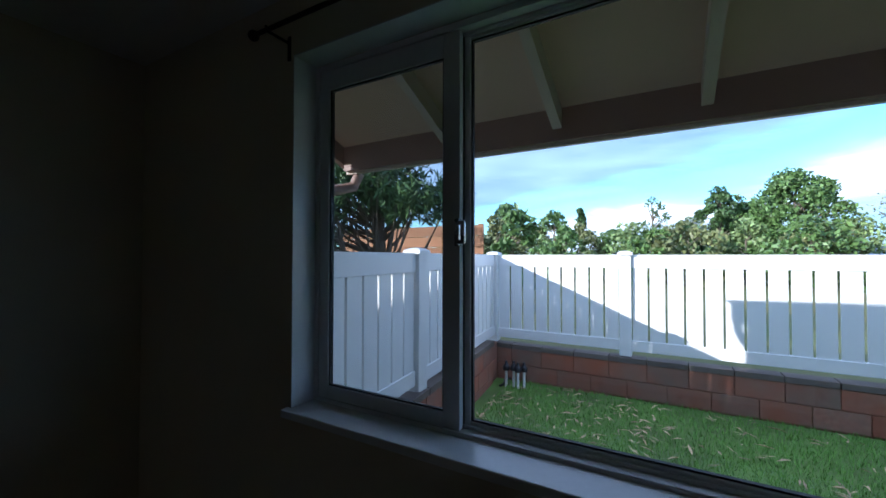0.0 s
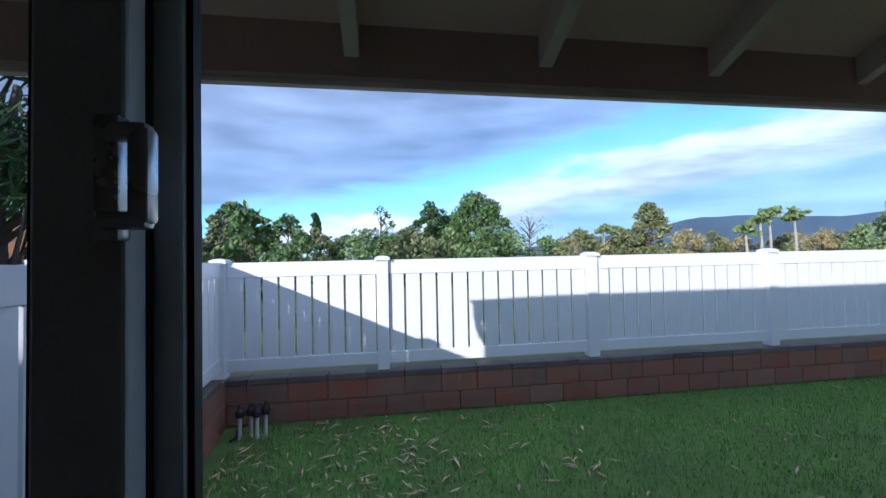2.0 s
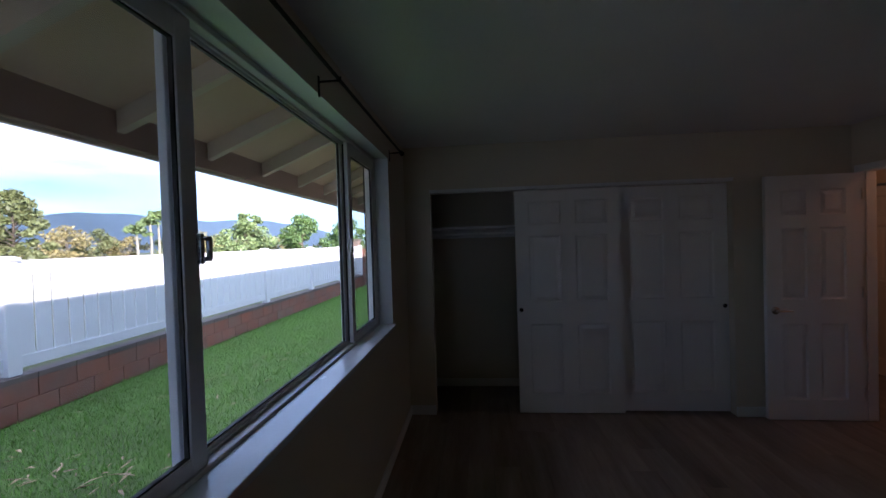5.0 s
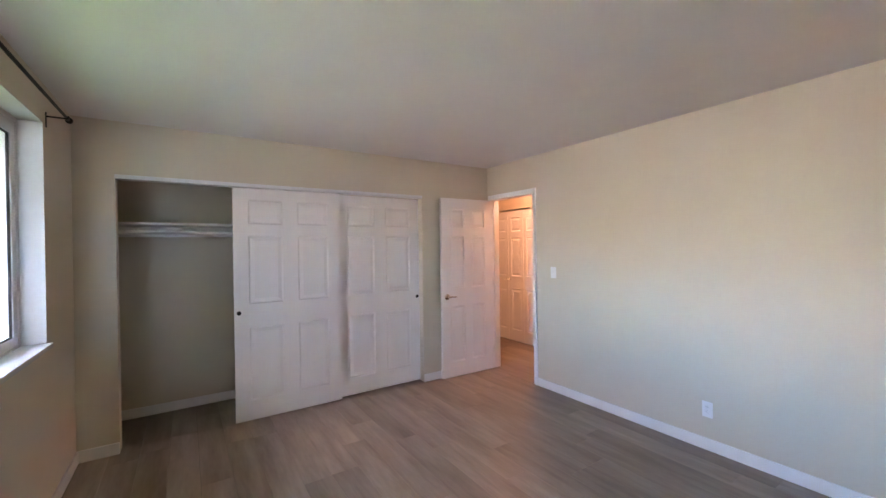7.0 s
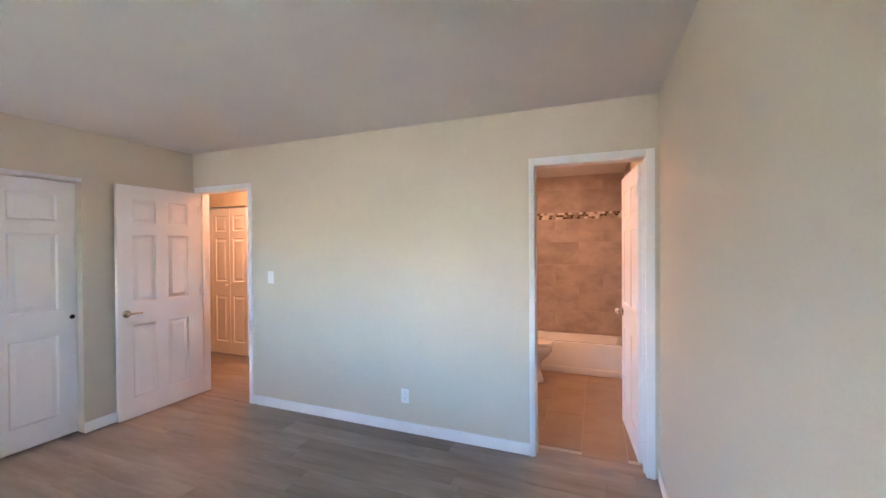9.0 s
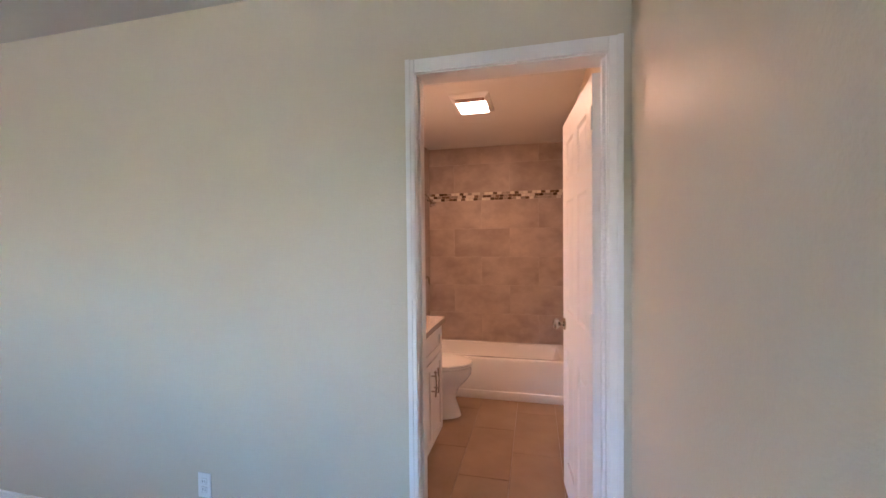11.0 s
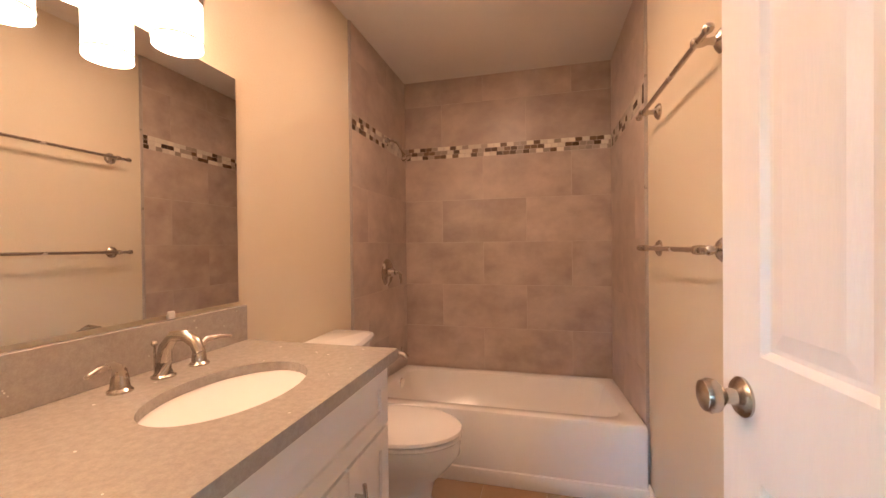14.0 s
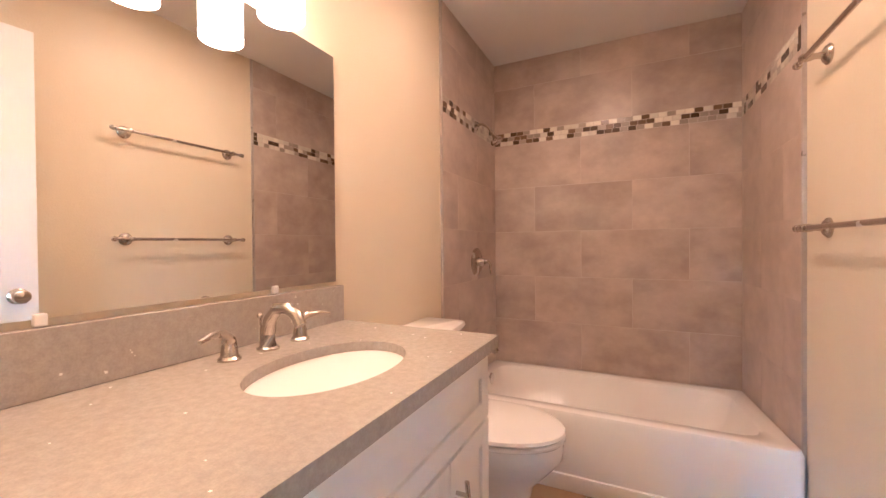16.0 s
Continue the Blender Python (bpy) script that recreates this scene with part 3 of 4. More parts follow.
def plate(name, x, z, label, cat, outlet):
    ob = empty(name, label, cat, (x, YS, z))
    part("plate", box(B(), -0.035, 0.035, 0, 0.006, -0.057, 0.057, 0.003), WHITE, ob)
    if outlet:
        for dz in (-0.02, 0.02):
            r = part("receptacle", box(B(), -0.016, 0.016, 0.005, 0.008, dz - 0.014, dz + 0.014, 0.003), WHITE, ob)
            bm = B()
            for dx in (-0.006, 0.006):
                box(bm, dx - 0.001, dx + 0.001, 0.0075, 0.0086, dz - 0.004, dz + 0.006)
            part("slot", bm, BLACKPLASTIC, r)
    else:
        part("toggle", box(B(), -0.005, 0.005, 0.004, 0.016, -0.004, 0.014, 0.002), WHITE, ob)


plate("light_switch", 0.095, 1.207, "white light switch on the cream wall", "light switch", False)
plate("wall_outlet", -1.29, 0.29, "white double wall outlet near the floor", "outlet", True)

# ---- bathroom ----
RIM, TUBY = 0.362, -4.062
tub = empty("bathtub", "glossy white alcove bathtub with a plain apron", "bathtub", (0, 0, 0))


def rounded(cx, cy, hx, hy, r, z, n=6):
    pts = []
    for k, (sx, sy) in enumerate(((1, 1), (-1, 1), (-1, -1), (1, -1))):
        for i in range(n + 1):
            a = math.pi / 2 * (k + i / n)
            pts.append(Vector((cx + sx * (hx - r) + r * math.cos(a), cy + sy * (hy - r) + r * math.sin(a), z)))
    return pts


tcx, tcy = (TX0 + TX1) / 2, (TUBY + TY) / 2 + 0.004
thx, thy = (TX1 - TX0) / 2 - 0.012, (TUBY - TY) / 2 - 0.012
bm = B()
loft(bm, [rounded(tcx, tcy, thx, thy, 0.02, 0.075), rounded(tcx, tcy, thx, thy, 0.02, RIM - 0.02), rounded(tcx, tcy, thx - 0.006, thy - 0.006, 0.02, RIM - 0.004), rounded(tcx, tcy, thx - 0.016, thy - 0.016, 0.02, RIM),
          rounded(tcx, tcy, thx - 0.075, thy - 0.085, 0.12, RIM), rounded(tcx, tcy, thx - 0.088, thy - 0.098, 0.12, RIM - 0.012), rounded(tcx, tcy, thx - 0.13, thy - 0.13, 0.13, 0.16), rounded(tcx, tcy, thx - 0.22, thy - 0.19, 0.12, 0.06)])
for v in bm.verts:
    if v.co.z > 0.2:
        v.co.z -= 0.085 * (TUBY - v.co.y) / (TUBY - TY) * (v.co.z - 0.16) / (RIM - 0.16)
part("basin", bm, CERAMIC, tub, "", True)
part("apron_base", box(B(), TX0 + 0.012, TX1 - 0.012, TUBY - 0.05, TUBY + 0.004, 0.0, 0.075, 0.006), CERAMIC, tub, "stepped white apron foot", True)
part("overflow_plate", rod(B(), (TX1 - 0.105, -4.6, 0.27), (TX1 - 0.118, -4.6, 0.27), 0.035, 20), CHROME, tub)

# wall tiles
wall_tile_s = tagged(part("tiling_south", box(B(), TX0, TX1, TY - 0.0119, TY + 0.0032, 0.20, H), GROUT), "taupe stone look wall tiling with a mosaic band", "wall tiling", "", "structure")
wall_tile_e = tagged(part("tiling_east", box(B(), TX1 - 0.0112, TX1 + 0.001, TY, TRIM_Y, 0.0, H), GROUT), "taupe stone look wall tiling over the tub taps", "wall tiling", "", "structure")
wall_tile_w = tagged(part("tiling_west", box(B(), TX0 - 0.001, TX0 + 0.0112, TY, TRIM_Y, 0.0, H), GROUT), "taupe stone look wall tiling beside the tub", "wall tiling", "", "structure")
MOS0, MOS1 = 1.845, 1.935
edge_mat = material("grey_edge_trim", (0.42, 0.38, 0.35), 0.3, metal=0.3)
for x0, x1, p in ((TX1 - 0.014, TX1 + 0.001, wall_tile_e), (TX0 - 0.001, TX0 + 0.014, wall_tile_w)):
    part("edge_trim", box(B(), x0, x1, TRIM_Y, TRIM_Y + 0.014, 0.0, H, 0.003), edge_mat, p, "slim grey tile edge strip")

cache = {}


def tile_mesh(w, h, d, axis, mat):
    key = (round(w, 3), round(h, 3), d, axis, mat.name)
    if key not in cache:
        g = 0.0015
        if axis == "y":
            bm = box(B(), g, w - g, 0, d, g, h - g)
        elif axis == "x":
            bm = box(B(), 0, d, g, w - g, g, h - g)
        else:
            bm = box(B(), g, w - g, g, h - g, 0, d)
        cache[key] = mesh_of("tile", bm, mat)
    return cache[key]


rows = []
z = MOS0
step = (MOS0 - 0.27) / 5
while z > 0.05:
    rows.append((z - step, z))
    z -= step
rows += [(MOS1, MOS1 + step), (MOS1 + step, H)]
TL = 0.62
SHIFT = (0.0, 0.31, 0.0, 0.31, 0.0, 0.31, 0.31, 0.0)


def lay(parent, axis, a0, a1, at, depth, shift):
    for k, (z0, z1) in enumerate(rows):
        a = a0 - ((shift + SHIFT[k % 8]) % TL)
        while a < a1 - 0.004:
            lo, hi = max(a, a0), min(a + TL, a1)
            if hi - lo > 0.01:
                me = tile_mesh(hi - lo, min(z1, H) - max(z0, 0.0), 0.009, axis, TILE)
                piece("tile", me, parent, (lo, at, max(z0, 0)) if axis == "y" else (at, lo, max(z0, 0)))
            a += TL


lay(wall_tile_s, "y", TX0 + 0.009, TX1 - 0.009, TY - 0.0045, 0.009, 0.36)
lay(wall_tile_e, "x", TY + 0.005, TRIM_Y, TX1 - 0.0125, 0.009, 0.25)
lay(wall_tile_w, "x", TY + 0.005, TRIM_Y, TX0 + 0.0035, 0.009, 0.25)
rng = random.Random(5)


def mosaic(parent, axis, a0, a1, at):
    rh = (MOS1 - MOS0) / 3
    for r in range(3):
        a = a0 - rng.random() * 0.03
        while a < a1 - 0.004:
            w = 0.047
            lo, hi = max(a, a0), min(a + w, a1)
            if hi - lo > 0.006:
                mat = rng.choice((MOSAIC_DARK, MOSAIC_DARK, MOSAIC_LIGHT, MOSAIC_LIGHT, MOSAIC_LIGHT, MOSAIC_MID, MOSAIC_MID))
                me = tile_mesh(hi - lo, rh, 0.010, axis, mat)
                z0 = MOS0 + r * rh
                piece("mosaic_tile", me, parent, (lo, at, z0) if axis == "y" else (at, lo, z0))
            a += w


mosaic(wall_tile_s, "y", TX0 + 0.009, TX1 - 0.009, TY - 0.0045)
mosaic(wall_tile_e, "x", TY + 0.006, TRIM_Y, TX1 - 0.0135)
mosaic(wall_tile_w, "x", TY + 0.006, TRIM_Y, TX0 + 0.0035)
for i in range(6):
    for j in range(6):
        x0 = TX0 + i * 0.305 - 0.15
        y1 = YB - j * 0.61 + (0.22 if i % 2 else -0.08)
        lo_x, hi_x, lo_y, hi_y = max(x0, TX0), min(x0 + 0.305, TX1), max(y1 - 0.61, TUBY - 0.1), min(y1, YB)
        if hi_x - lo_x > 0.02 and hi_y - lo_y > 0.02:
            piece("floor_tile", tile_mesh(hi_x - lo_x, hi_y - lo_y, 0.008, "z", FLOOR_TILE), floor_bath, (lo_x, lo_y, -0.006))

# shower fittings
SY = -4.60
shower = empty("wall_shower", "brushed nickel shower head on a short wall arm", "shower head", (TX1 - 0.013, SY, 1.90))
part("flange", lathe(B(), [(0.03, 0), (0.028, 0.006), (0.014, 0.012)], Matrix.Rotation(-math.pi / 2, 4, "Y")), NICKEL, shower, "", True)
part("arm", tube(B(), [(0, 0, 0), (-0.05, 0, 0.0), (-0.085, 0, -0.02), (-0.12, 0, -0.075)], 0.009), NICKEL, shower, "", True)
part("head", lathe(B(), [(0.011, 0), (0.014, 0.02), (0.018, 0.032), (0.036, 0.055), (0.038, 0.066), (0.032, 0.068)], Matrix.Translation((-0.116, 0, -0.068)) @ Matrix.Rotation(math.radians(212), 4, "Y")), NICKEL, shower, "", True)
valve = empty("shower_valve", "brushed nickel shower valve with a curved lever", "shower valve", (TX1 - 0.013, SY, 1.015))
part("plate", lathe(B(), [(0.092, 0), (0.092, 0.005), (0.078, 0.014), (0.03, 0.016), (0.026, 0.04), (0.020, 0.058), (0.010, 0.062)], Matrix.Rotation(-math.pi / 2, 4, "Y")), NICKEL, valve, "", True)
part("lever", tube(B(), [(-0.045, 0, 0), (-0.075, -0.005, 0.004), (-0.092, -0.012, -0.015), (-0.095, -0.014, -0.075)], [0.012, 0.011, 0.009, 0.006]), NICKEL, valve, "", True)
spout = empty("tub_spout", "brushed nickel tub spout above the bathtub", "tub spout", (TX1 - 0.013, SY, 0.47))
part("body", tube(B(), [(0, 0, 0), (-0.06, 0, 0), (-0.11, 0, -0.006), (-0.135, 0, -0.03)], [0.028, 0.026, 0.024, 0.02], 16), NICKEL, spout, "", True)
part("diverter", rod(B(), (-0.10, 0, 0.02), (-0.10, 0, 0.045), 0.005), NICKEL, spout)


def towel_bar(z):
    ob = empty("towel_bar", "brushed nickel towel bar with round flanges on the wall", "towel bar", (TX0, 0, z), "two towel bars")
    part("bar", rod(B(), (0.062, -3.275, 0), (0.062, -3.985, 0), 0.0085), NICKEL, ob, "", True)
    for y in (-3.345, -3.925):
        bm = B()
        lathe(bm, [(0.033, 0), (0.033, 0.005), (0.028, 0.010), (0.024, 0.014), (0.012, 0.020), (0.009, 0.036), (0.013, 0.046), (0.014, 0.062), (0.012, 0.074), (0.005, 0.078)], Matrix.Translation((0, y, 0)) @ Matrix.Rotation(math.pi / 2, 4, "Y"))
        part("post", bm, NICKEL, ob, "", True)
    for y, s in ((-3.275, 1), (-3.985, -1)):
        part("end_knob", ball(B(), (0.062, y + s * 0.004, 0), 0.0135, (1, 1.2, 1)), NICKEL, ob, "", True)


towel_bar(1.735)
towel_bar(1.172)

# toilet
TCY = -3.70
toilet = empty("toilet", "white two piece toilet with closed lid", "toilet", (0, 0, 0))


def oval(cx, cy, ax, ay, z, n=32, egg=0.0):
    return [Vector((cx + ax * math.cos(2 * math.pi * k / n), cy + ay * math.sin(2 * math.pi * k / n) * (1 + egg * math.cos(2 * math.pi * k / n)), z)) for k in range(n)]


bx = -2.02
part("bowl", loft(B(), [oval(-1.97, TCY, 0.215, 0.120, 0.0), oval(-1.97, TCY, 0.205, 0.108, 0.035), oval(-1.965, TCY, 0.175, 0.095, 0.14), oval(-1.975, TCY, 0.185, 0.105, 0.215), oval(-2.00, TCY, 0.222, 0.140, 0.28, egg=0.05), oval(bx, TCY, 0.246, 0.170, 0.335, egg=0.08), oval(bx, TCY, 0.25, 0.18, 0.37, egg=0.08), oval(bx, TCY, 0.245, 0.175, 0.395, egg=0.08)]), CERAMIC, toilet, "", True)
part("seat", loft(B(), [oval(bx - 0.002, TCY, 0.248, 0.18, 0.398, egg=0.08), oval(bx - 0.002, TCY, 0.254, 0.186, 0.404, egg=0.08), oval(bx - 0.002, TCY, 0.254, 0.186, 0.412, egg=0.08), oval(bx - 0.002, TCY, 0.248, 0.18, 0.417, egg=0.08)]), CERAMIC, toilet, "", True)
part("lid", loft(B(), [oval(bx - 0.002, TCY, 0.250, 0.182, 0.421, egg=0.08), oval(bx - 0.002, TCY, 0.256, 0.188, 0.427, egg=0.08), oval(bx - 0.002, TCY, 0.252, 0.184, 0.438, egg=0.08), oval(bx - 0.002, TCY, 0.20, 0.14, 0.447, egg=0.08)]), CERAMIC, toilet, "", True)
bm = B()
tk = lambda z, dx, dy, bow: [Vector((TX1 - 0.012, TCY - dy, z)), Vector((TX1 - 0.012, TCY + dy, z))] + [Vector((TX1 - 0.012 - dx - bow * math.sin(math.pi * i / 10), TCY + dy - 2 * dy * i / 10, z)) for i in range(11)]
loft(bm, [tk(0.36, 0.15, 0.20, 0.02), tk(0.40, 0.165, 0.22, 0.025), tk(0.725, 0.18, 0.235, 0.03)])
part("tank", bm, CERAMIC, toilet, "", True)
bm = B()
loft(bm, [tk(0.727, 0.19, 0.245, 0.032), tk(0.745, 0.195, 0.25, 0.034), tk(0.762, 0.19, 0.245, 0.032), tk(0.772, 0.165, 0.22, 0.02)])
part("tank_lid", bm, CERAMIC, toilet, "", True)
part("flush_lever", tube(B(), [(-1.775, TCY + 0.17, 0.67), (-1.80, TCY + 0.17, 0.67), (-1.805, TCY + 0.10, 0.665)], 0.006, 8), CHROME, toilet, "chrome flush lever", True)

# vanity
VX, VY0, VY1, VZ = -2.155, YB - 0.004, -3.30, 0.868
vanity = empty("vanity_cabinet", "white shaker bathroom vanity cabinet with doors", "cabinet", (0, 0, 0))
CX = VX + 0.035
part("body", box(B(), CX, TX1 - 0.002, VY1 + 0.022, VY0 - 0.002, 0.10, VZ - 0.034, 0.002), CABINET, vanity)
part("toe_kick", box(B(), CX + 0.07, TX1 - 0.01, VY1 + 0.024, VY0 - 0.004, 0.0, 0.10), CABINET, vanity)


def shaker(name, y0, y1, z0, z1):
    bm = B()
    w, t = 0.05, 0.018
    x0 = CX - t
    box(bm, x0, CX - 0.0005, y0, y0 + w, z0, z1, 0.0015)
    box(bm, x0, CX - 0.0005, y1 - w, y1, z0, z1, 0.0015)
    box(bm, x0, CX - 0.0005, y0 + w, y1 - w, z0, z0 + w, 0.0015)
    box(bm, x0, CX - 0.0005, y0 + w, y1 - w, z1 - w, z1, 0.0015)
    box(bm, x0 + 0.009, CX - 0.0005, y0 + w, y1 - w, z0 + w, z1 - w)
    return part(name, bm, CABINET, vanity)


def pull(parent, y, z, upright=True, ln=0.16):
    bm = B()
    x = CX - 0.018
    u = (lambda s: (y, z + s)) if upright else (lambda s: (y + s, z))
    pts = []
    for i in range(9):
        s = -ln / 2 + ln * i / 8
        a, b = u(s)
        pts.append((x - 0.026 - 0.006 * math.cos(math.pi * (i / 8 - 0.5)), a, b))
    tube(bm, pts, 0.0055, 10)
    for s in (-0.048, 0.048):
        a, b = u(s)
        rod(bm, (x, a, b), (x - 0.03, a, b), 0.0048, 10)
    part("handle", bm, NICKEL, parent, "brushed nickel bow handle", True)


shaker("false_drawer_front", -3.255, -2.275, 0.655, 0.822)
d = shaker("door", -3.255, -3.006, 0.115, 0.645)
pull(d, -3.035, 0.515)
d = shaker("door", -3.001, -2.752, 0.115, 0.645)
pull(d, -2.968, 0.515)
for z0, z1 in ((0.39, 0.645), (0.115, 0.38)):
    d = shaker("drawer", -2.742, -2.275, z0, z1)
    pull(d, -2.51, (z0 + z1) / 2, False)

# worktop with an oval cut-out
SCX, SCY, SAX, SAY = -1.905, -2.897, 0.139, 0.203
counter = empty("vanity_worktop", "grey speckled quartz vanity worktop with sink cut-out", "worktop", (0, 0, 0))
N = 48
bm = B()


def edge_point(a):
    dx, dy = math.cos(a), math.sin(a)
    tx = ((TX1 - 0.001 - SCX) / dx) if dx > 1e-6 else ((VX - SCX) / dx if dx < -1e-6 else 1e9)
    ty = ((VY0 - SCY) / dy) if dy > 1e-6 else ((VY1 - SCY) / dy if dy < -1e-6 else 1e9)
    s = min(tx, ty)
    return SCX + dx * s, SCY + dy * s


angles = sorted([2 * math.pi * k / N for k in range(N)] + [math.atan2(y - SCY, x - SCX) % (2 * math.pi) for x in (VX, TX1 - 0.001) for y in (VY0, VY1)])
outer = [edge_point(a) for a in angles]
inner = [(SCX + SAX * math.cos(a), SCY + SAY * math.sin(a)) for a in angles]
ot, ob_, it, ib = ([bm.verts.new((x, y, z)) for x, y in pts] for pts, z in ((outer, VZ), (outer, VZ - 0.034), (inner, VZ), (inner, VZ - 0.025)))
n = len(angles)
for k in range(n):
    j = (k + 1) % n
    bm.faces.new((ot[k], ot[j], it[j], it[k]))
    bm.faces.new((ob_[k], ib[k], ib[j], ob_[j]))
    bm.faces.new((ot[k], ob_[k], ob_[j], ot[j]))
    bm.faces.new((it[k], it[j], ib[j], ib[k]))
slab = part("slab", bm, QUARTZ, counter)
part("backsplash", box(B(), TX1 - 0.022, TX1 - 0.001, VY1, VY0, VZ + 0.0005, 0.990, 0.002), QUARTZ, counter)
bm = B()
rng = random.Random(11)
for k in range(26):
    fx, fy = rng.uniform(VX + 0.02, TX1 - 0.04), rng.uniform(VY1 + 0.02, VY0 - 0.02)
    if ((fx - SCX) / (SAX + 0.01)) ** 2 + ((fy - SCY) / (SAY + 0.01)) ** 2 > 1:
        s = rng.uniform(0.0012, 0.003)
        box(bm, fx - s, fx + s, fy - s * 0.8, fy + s * 0.8, VZ - 0.001, VZ + 0.0003)
for k in range(18):
    fy, fz = rng.uniform(VY1 + 0.01, VY0 - 0.01), rng.uniform(VZ + 0.01, 0.98)
    s = rng.uniform(0.001, 0.0022)
    box(bm, TX1 - 0.0223, TX1 - 0.02, fy - s, fy + s, fz - s, fz + s)
tagged(part("fleck", bm, FLECK, counter, "pale shiny flecks"), "", "", "", "stuff")
basin = empty("sink_basin", "white oval undermount sink basin", "sink", (0, 0, 0))
part("bowl", loft(B(), [oval(SCX, SCY, SAX + 0.003, SAY + 0.003, VZ - 0.0255), oval(SCX, SCY, SAX + 0.001, SAY + 0.001, VZ - 0.027), oval(SCX, SCY, SAX - 0.002, SAY - 0.002, VZ - 0.045), oval(SCX, SCY, SAX - 0.01, SAY - 0.01, VZ - 0.075), oval(SCX, SCY, SAX - 0.045, SAY - 0.055, VZ - 0.125), oval(SCX, SCY, 0.06, 0.08, VZ - 0.15), oval(SCX, SCY, 0.02, 0.02, VZ - 0.153)]), CERAMIC, basin, "", True)
part("drain", rod(B(), (SCX, SCY, VZ - 0.1525), (SCX, SCY, VZ - 0.149), 0.022, 20), NICKEL, basin, "", True)

fx = -1.672
faucet = empty("faucet", "brushed nickel widespread faucet with two levers", "faucet", (fx, -2.92, VZ))
part("spout", tube(B(), [(0, 0, 0.004), (0, 0, 0.04), (-0.008, 0, 0.075), (-0.033, 0, 0.104), (-0.07, 0, 0.107), (-0.10, 0, 0.092), (-0.113, 0, 0.068)], [0.022, 0.018, 0.0155, 0.0145, 0.0145, 0.0145, 0.0135], 16), NICKEL, faucet, "", True)
part("base_ring", lathe(B(), [(0.027, 0.0), (0.027, 0.004), (0.022, 0.008)]), NICKEL, faucet, "", True)
bm = rod(B(), (0.028, 0, 0.0), (0.028, 0, 0.075), 0.003, 8)
ball(bm, (0.028, 0, 0.082), 0.008)
part("lift_rod", bm, NICKEL, faucet, "", True)
for dy, s in ((-0.105, -1), (0.105, 1)):
    h = part("lever_handle", lathe(B(), [(0.025, 0.0), (0.025, 0.004), (0.019, 0.010), (0.017, 0.03), (0.0135, 0.05), (0.006, 0.058)], Matrix.Translation((0, dy, 0))), NICKEL, faucet, "", True)
    part("lever", tube(B(), [(0, dy, 0.05), (-0.008, dy + s * 0.02, 0.066), (-0.018, dy + s * 0.055, 0.068), (-0.028, dy + s * 0.085, 0.062)], [0.011, 0.009, 0.0065, 0.005]), NICKEL, h, "", True)

mirror = empty("wall_mirror", "large frameless rectangular mirror above the vanity", "mirror", (0, 0, 0))
part("mirror_pane", box(B(), TX1 - 0.010, TX1 - 0.004, -3.273, VY0 - 0.012, 1.005, 1.772), MIRROR, mirror)
part("mirror_back", box(B(), TX1 - 0.0038, TX1 - 0.0005, -3.274, VY0 - 0.011, 1.004, 1.773), WHITE, mirror)
for y in (-3.02, -2.53):
    part("mirror_clip", box(B(), TX1 - 0.016, TX1 - 0.0005, y - 0.009, y + 0.009, 0.992, 1.014, 0.003), PVC, mirror, "clear plastic mirror clip")

light = empty("vanity_light", "three shade brushed nickel vanity light above the mirror", "wall light", (0, 0, 0))
LX, LZ = -1.70, 1.93
part("back_plate", box(B(), TX1 - 0.025, TX1 - 0.001, -2.845, -2.615, LZ - 0.055, LZ + 0.055, 0.006), NICKEL, light)
part("bar", tube(B(), [(LX + 0.03, LAMP_Y[0] + 0.06, LZ - 0.012), (LX + 0.03, -2.73, LZ + 0.02), (LX + 0.03, LAMP_Y[2] - 0.06, LZ - 0.012)], 0.007, 10), NICKEL, light, "", True)
part("stem", rod(B(), (TX1 - 0.02, -2.73, LZ + 0.01), (LX + 0.03, -2.73, LZ + 0.015), 0.012), NICKEL, light, "", True)
for y in LAMP_Y:
    sh = part("shade", loft(B(), [oval(LX, y, 0.056, 0.056, 1.852), oval(LX, y, 0.056, 0.056, 1.705)], False), SHADE_GLASS, light, "lit frosted glass cylinder shade", True)
    sh.visible_shadow = False
    part("cap", lathe(B(), [(0.02, 0.05), (0.024, 0.03), (0.05, 0.012), (0.062, 0.004), (0.062, 0.0), (0.058, -0.032)], Matrix.Translation((LX, y, 1.852))), NICKEL, sh, "brushed nickel shade holder", True)
    part("ring", tube(B(), [(LX + 0.0575 * math.cos(a), y + 0.0575 * math.sin(a), 1.722) for a in [2 * math.pi * i / 28 for i in range(29)]], 0.0022, 6), NICKEL, sh, "thin metal band")
    part("bulb", ball(B(), (LX, y, 1.765), 0.03, (1, 1, 1.3)), SHADE_GLASS, sh, "lit bulb", True).visible_shadow = False

vent = empty("ceiling_vent_light", "square white ceiling fan with a lit lens", "ceiling light", (0, 0, 0))
vx0, vx1, vy0, vy1 = -2.455, -2.165, -3.80, -3.40
bm = B()
loft(bm, [[Vector((x, y, z)) for x, y in ((vx0 + i, vy0 + i), (vx1 - i, vy0 + i), (vx1 - i, vy1 - i), (vx0 + i, vy1 - i))] for i, z in ((0.0, H - 0.001), (0.004, H - 0.012), (0.03, H - 0.028))])
part("grille", bm, WHITE, vent)
part("lens", box(B(), vx0 + 0.035, vx1 - 0.035, vy0 + 0.045, vy1 - 0.11, H - 0.034, H - 0.0285, 0.002), VENT_GLOW, vent, "bright lit lens")
bm = B()
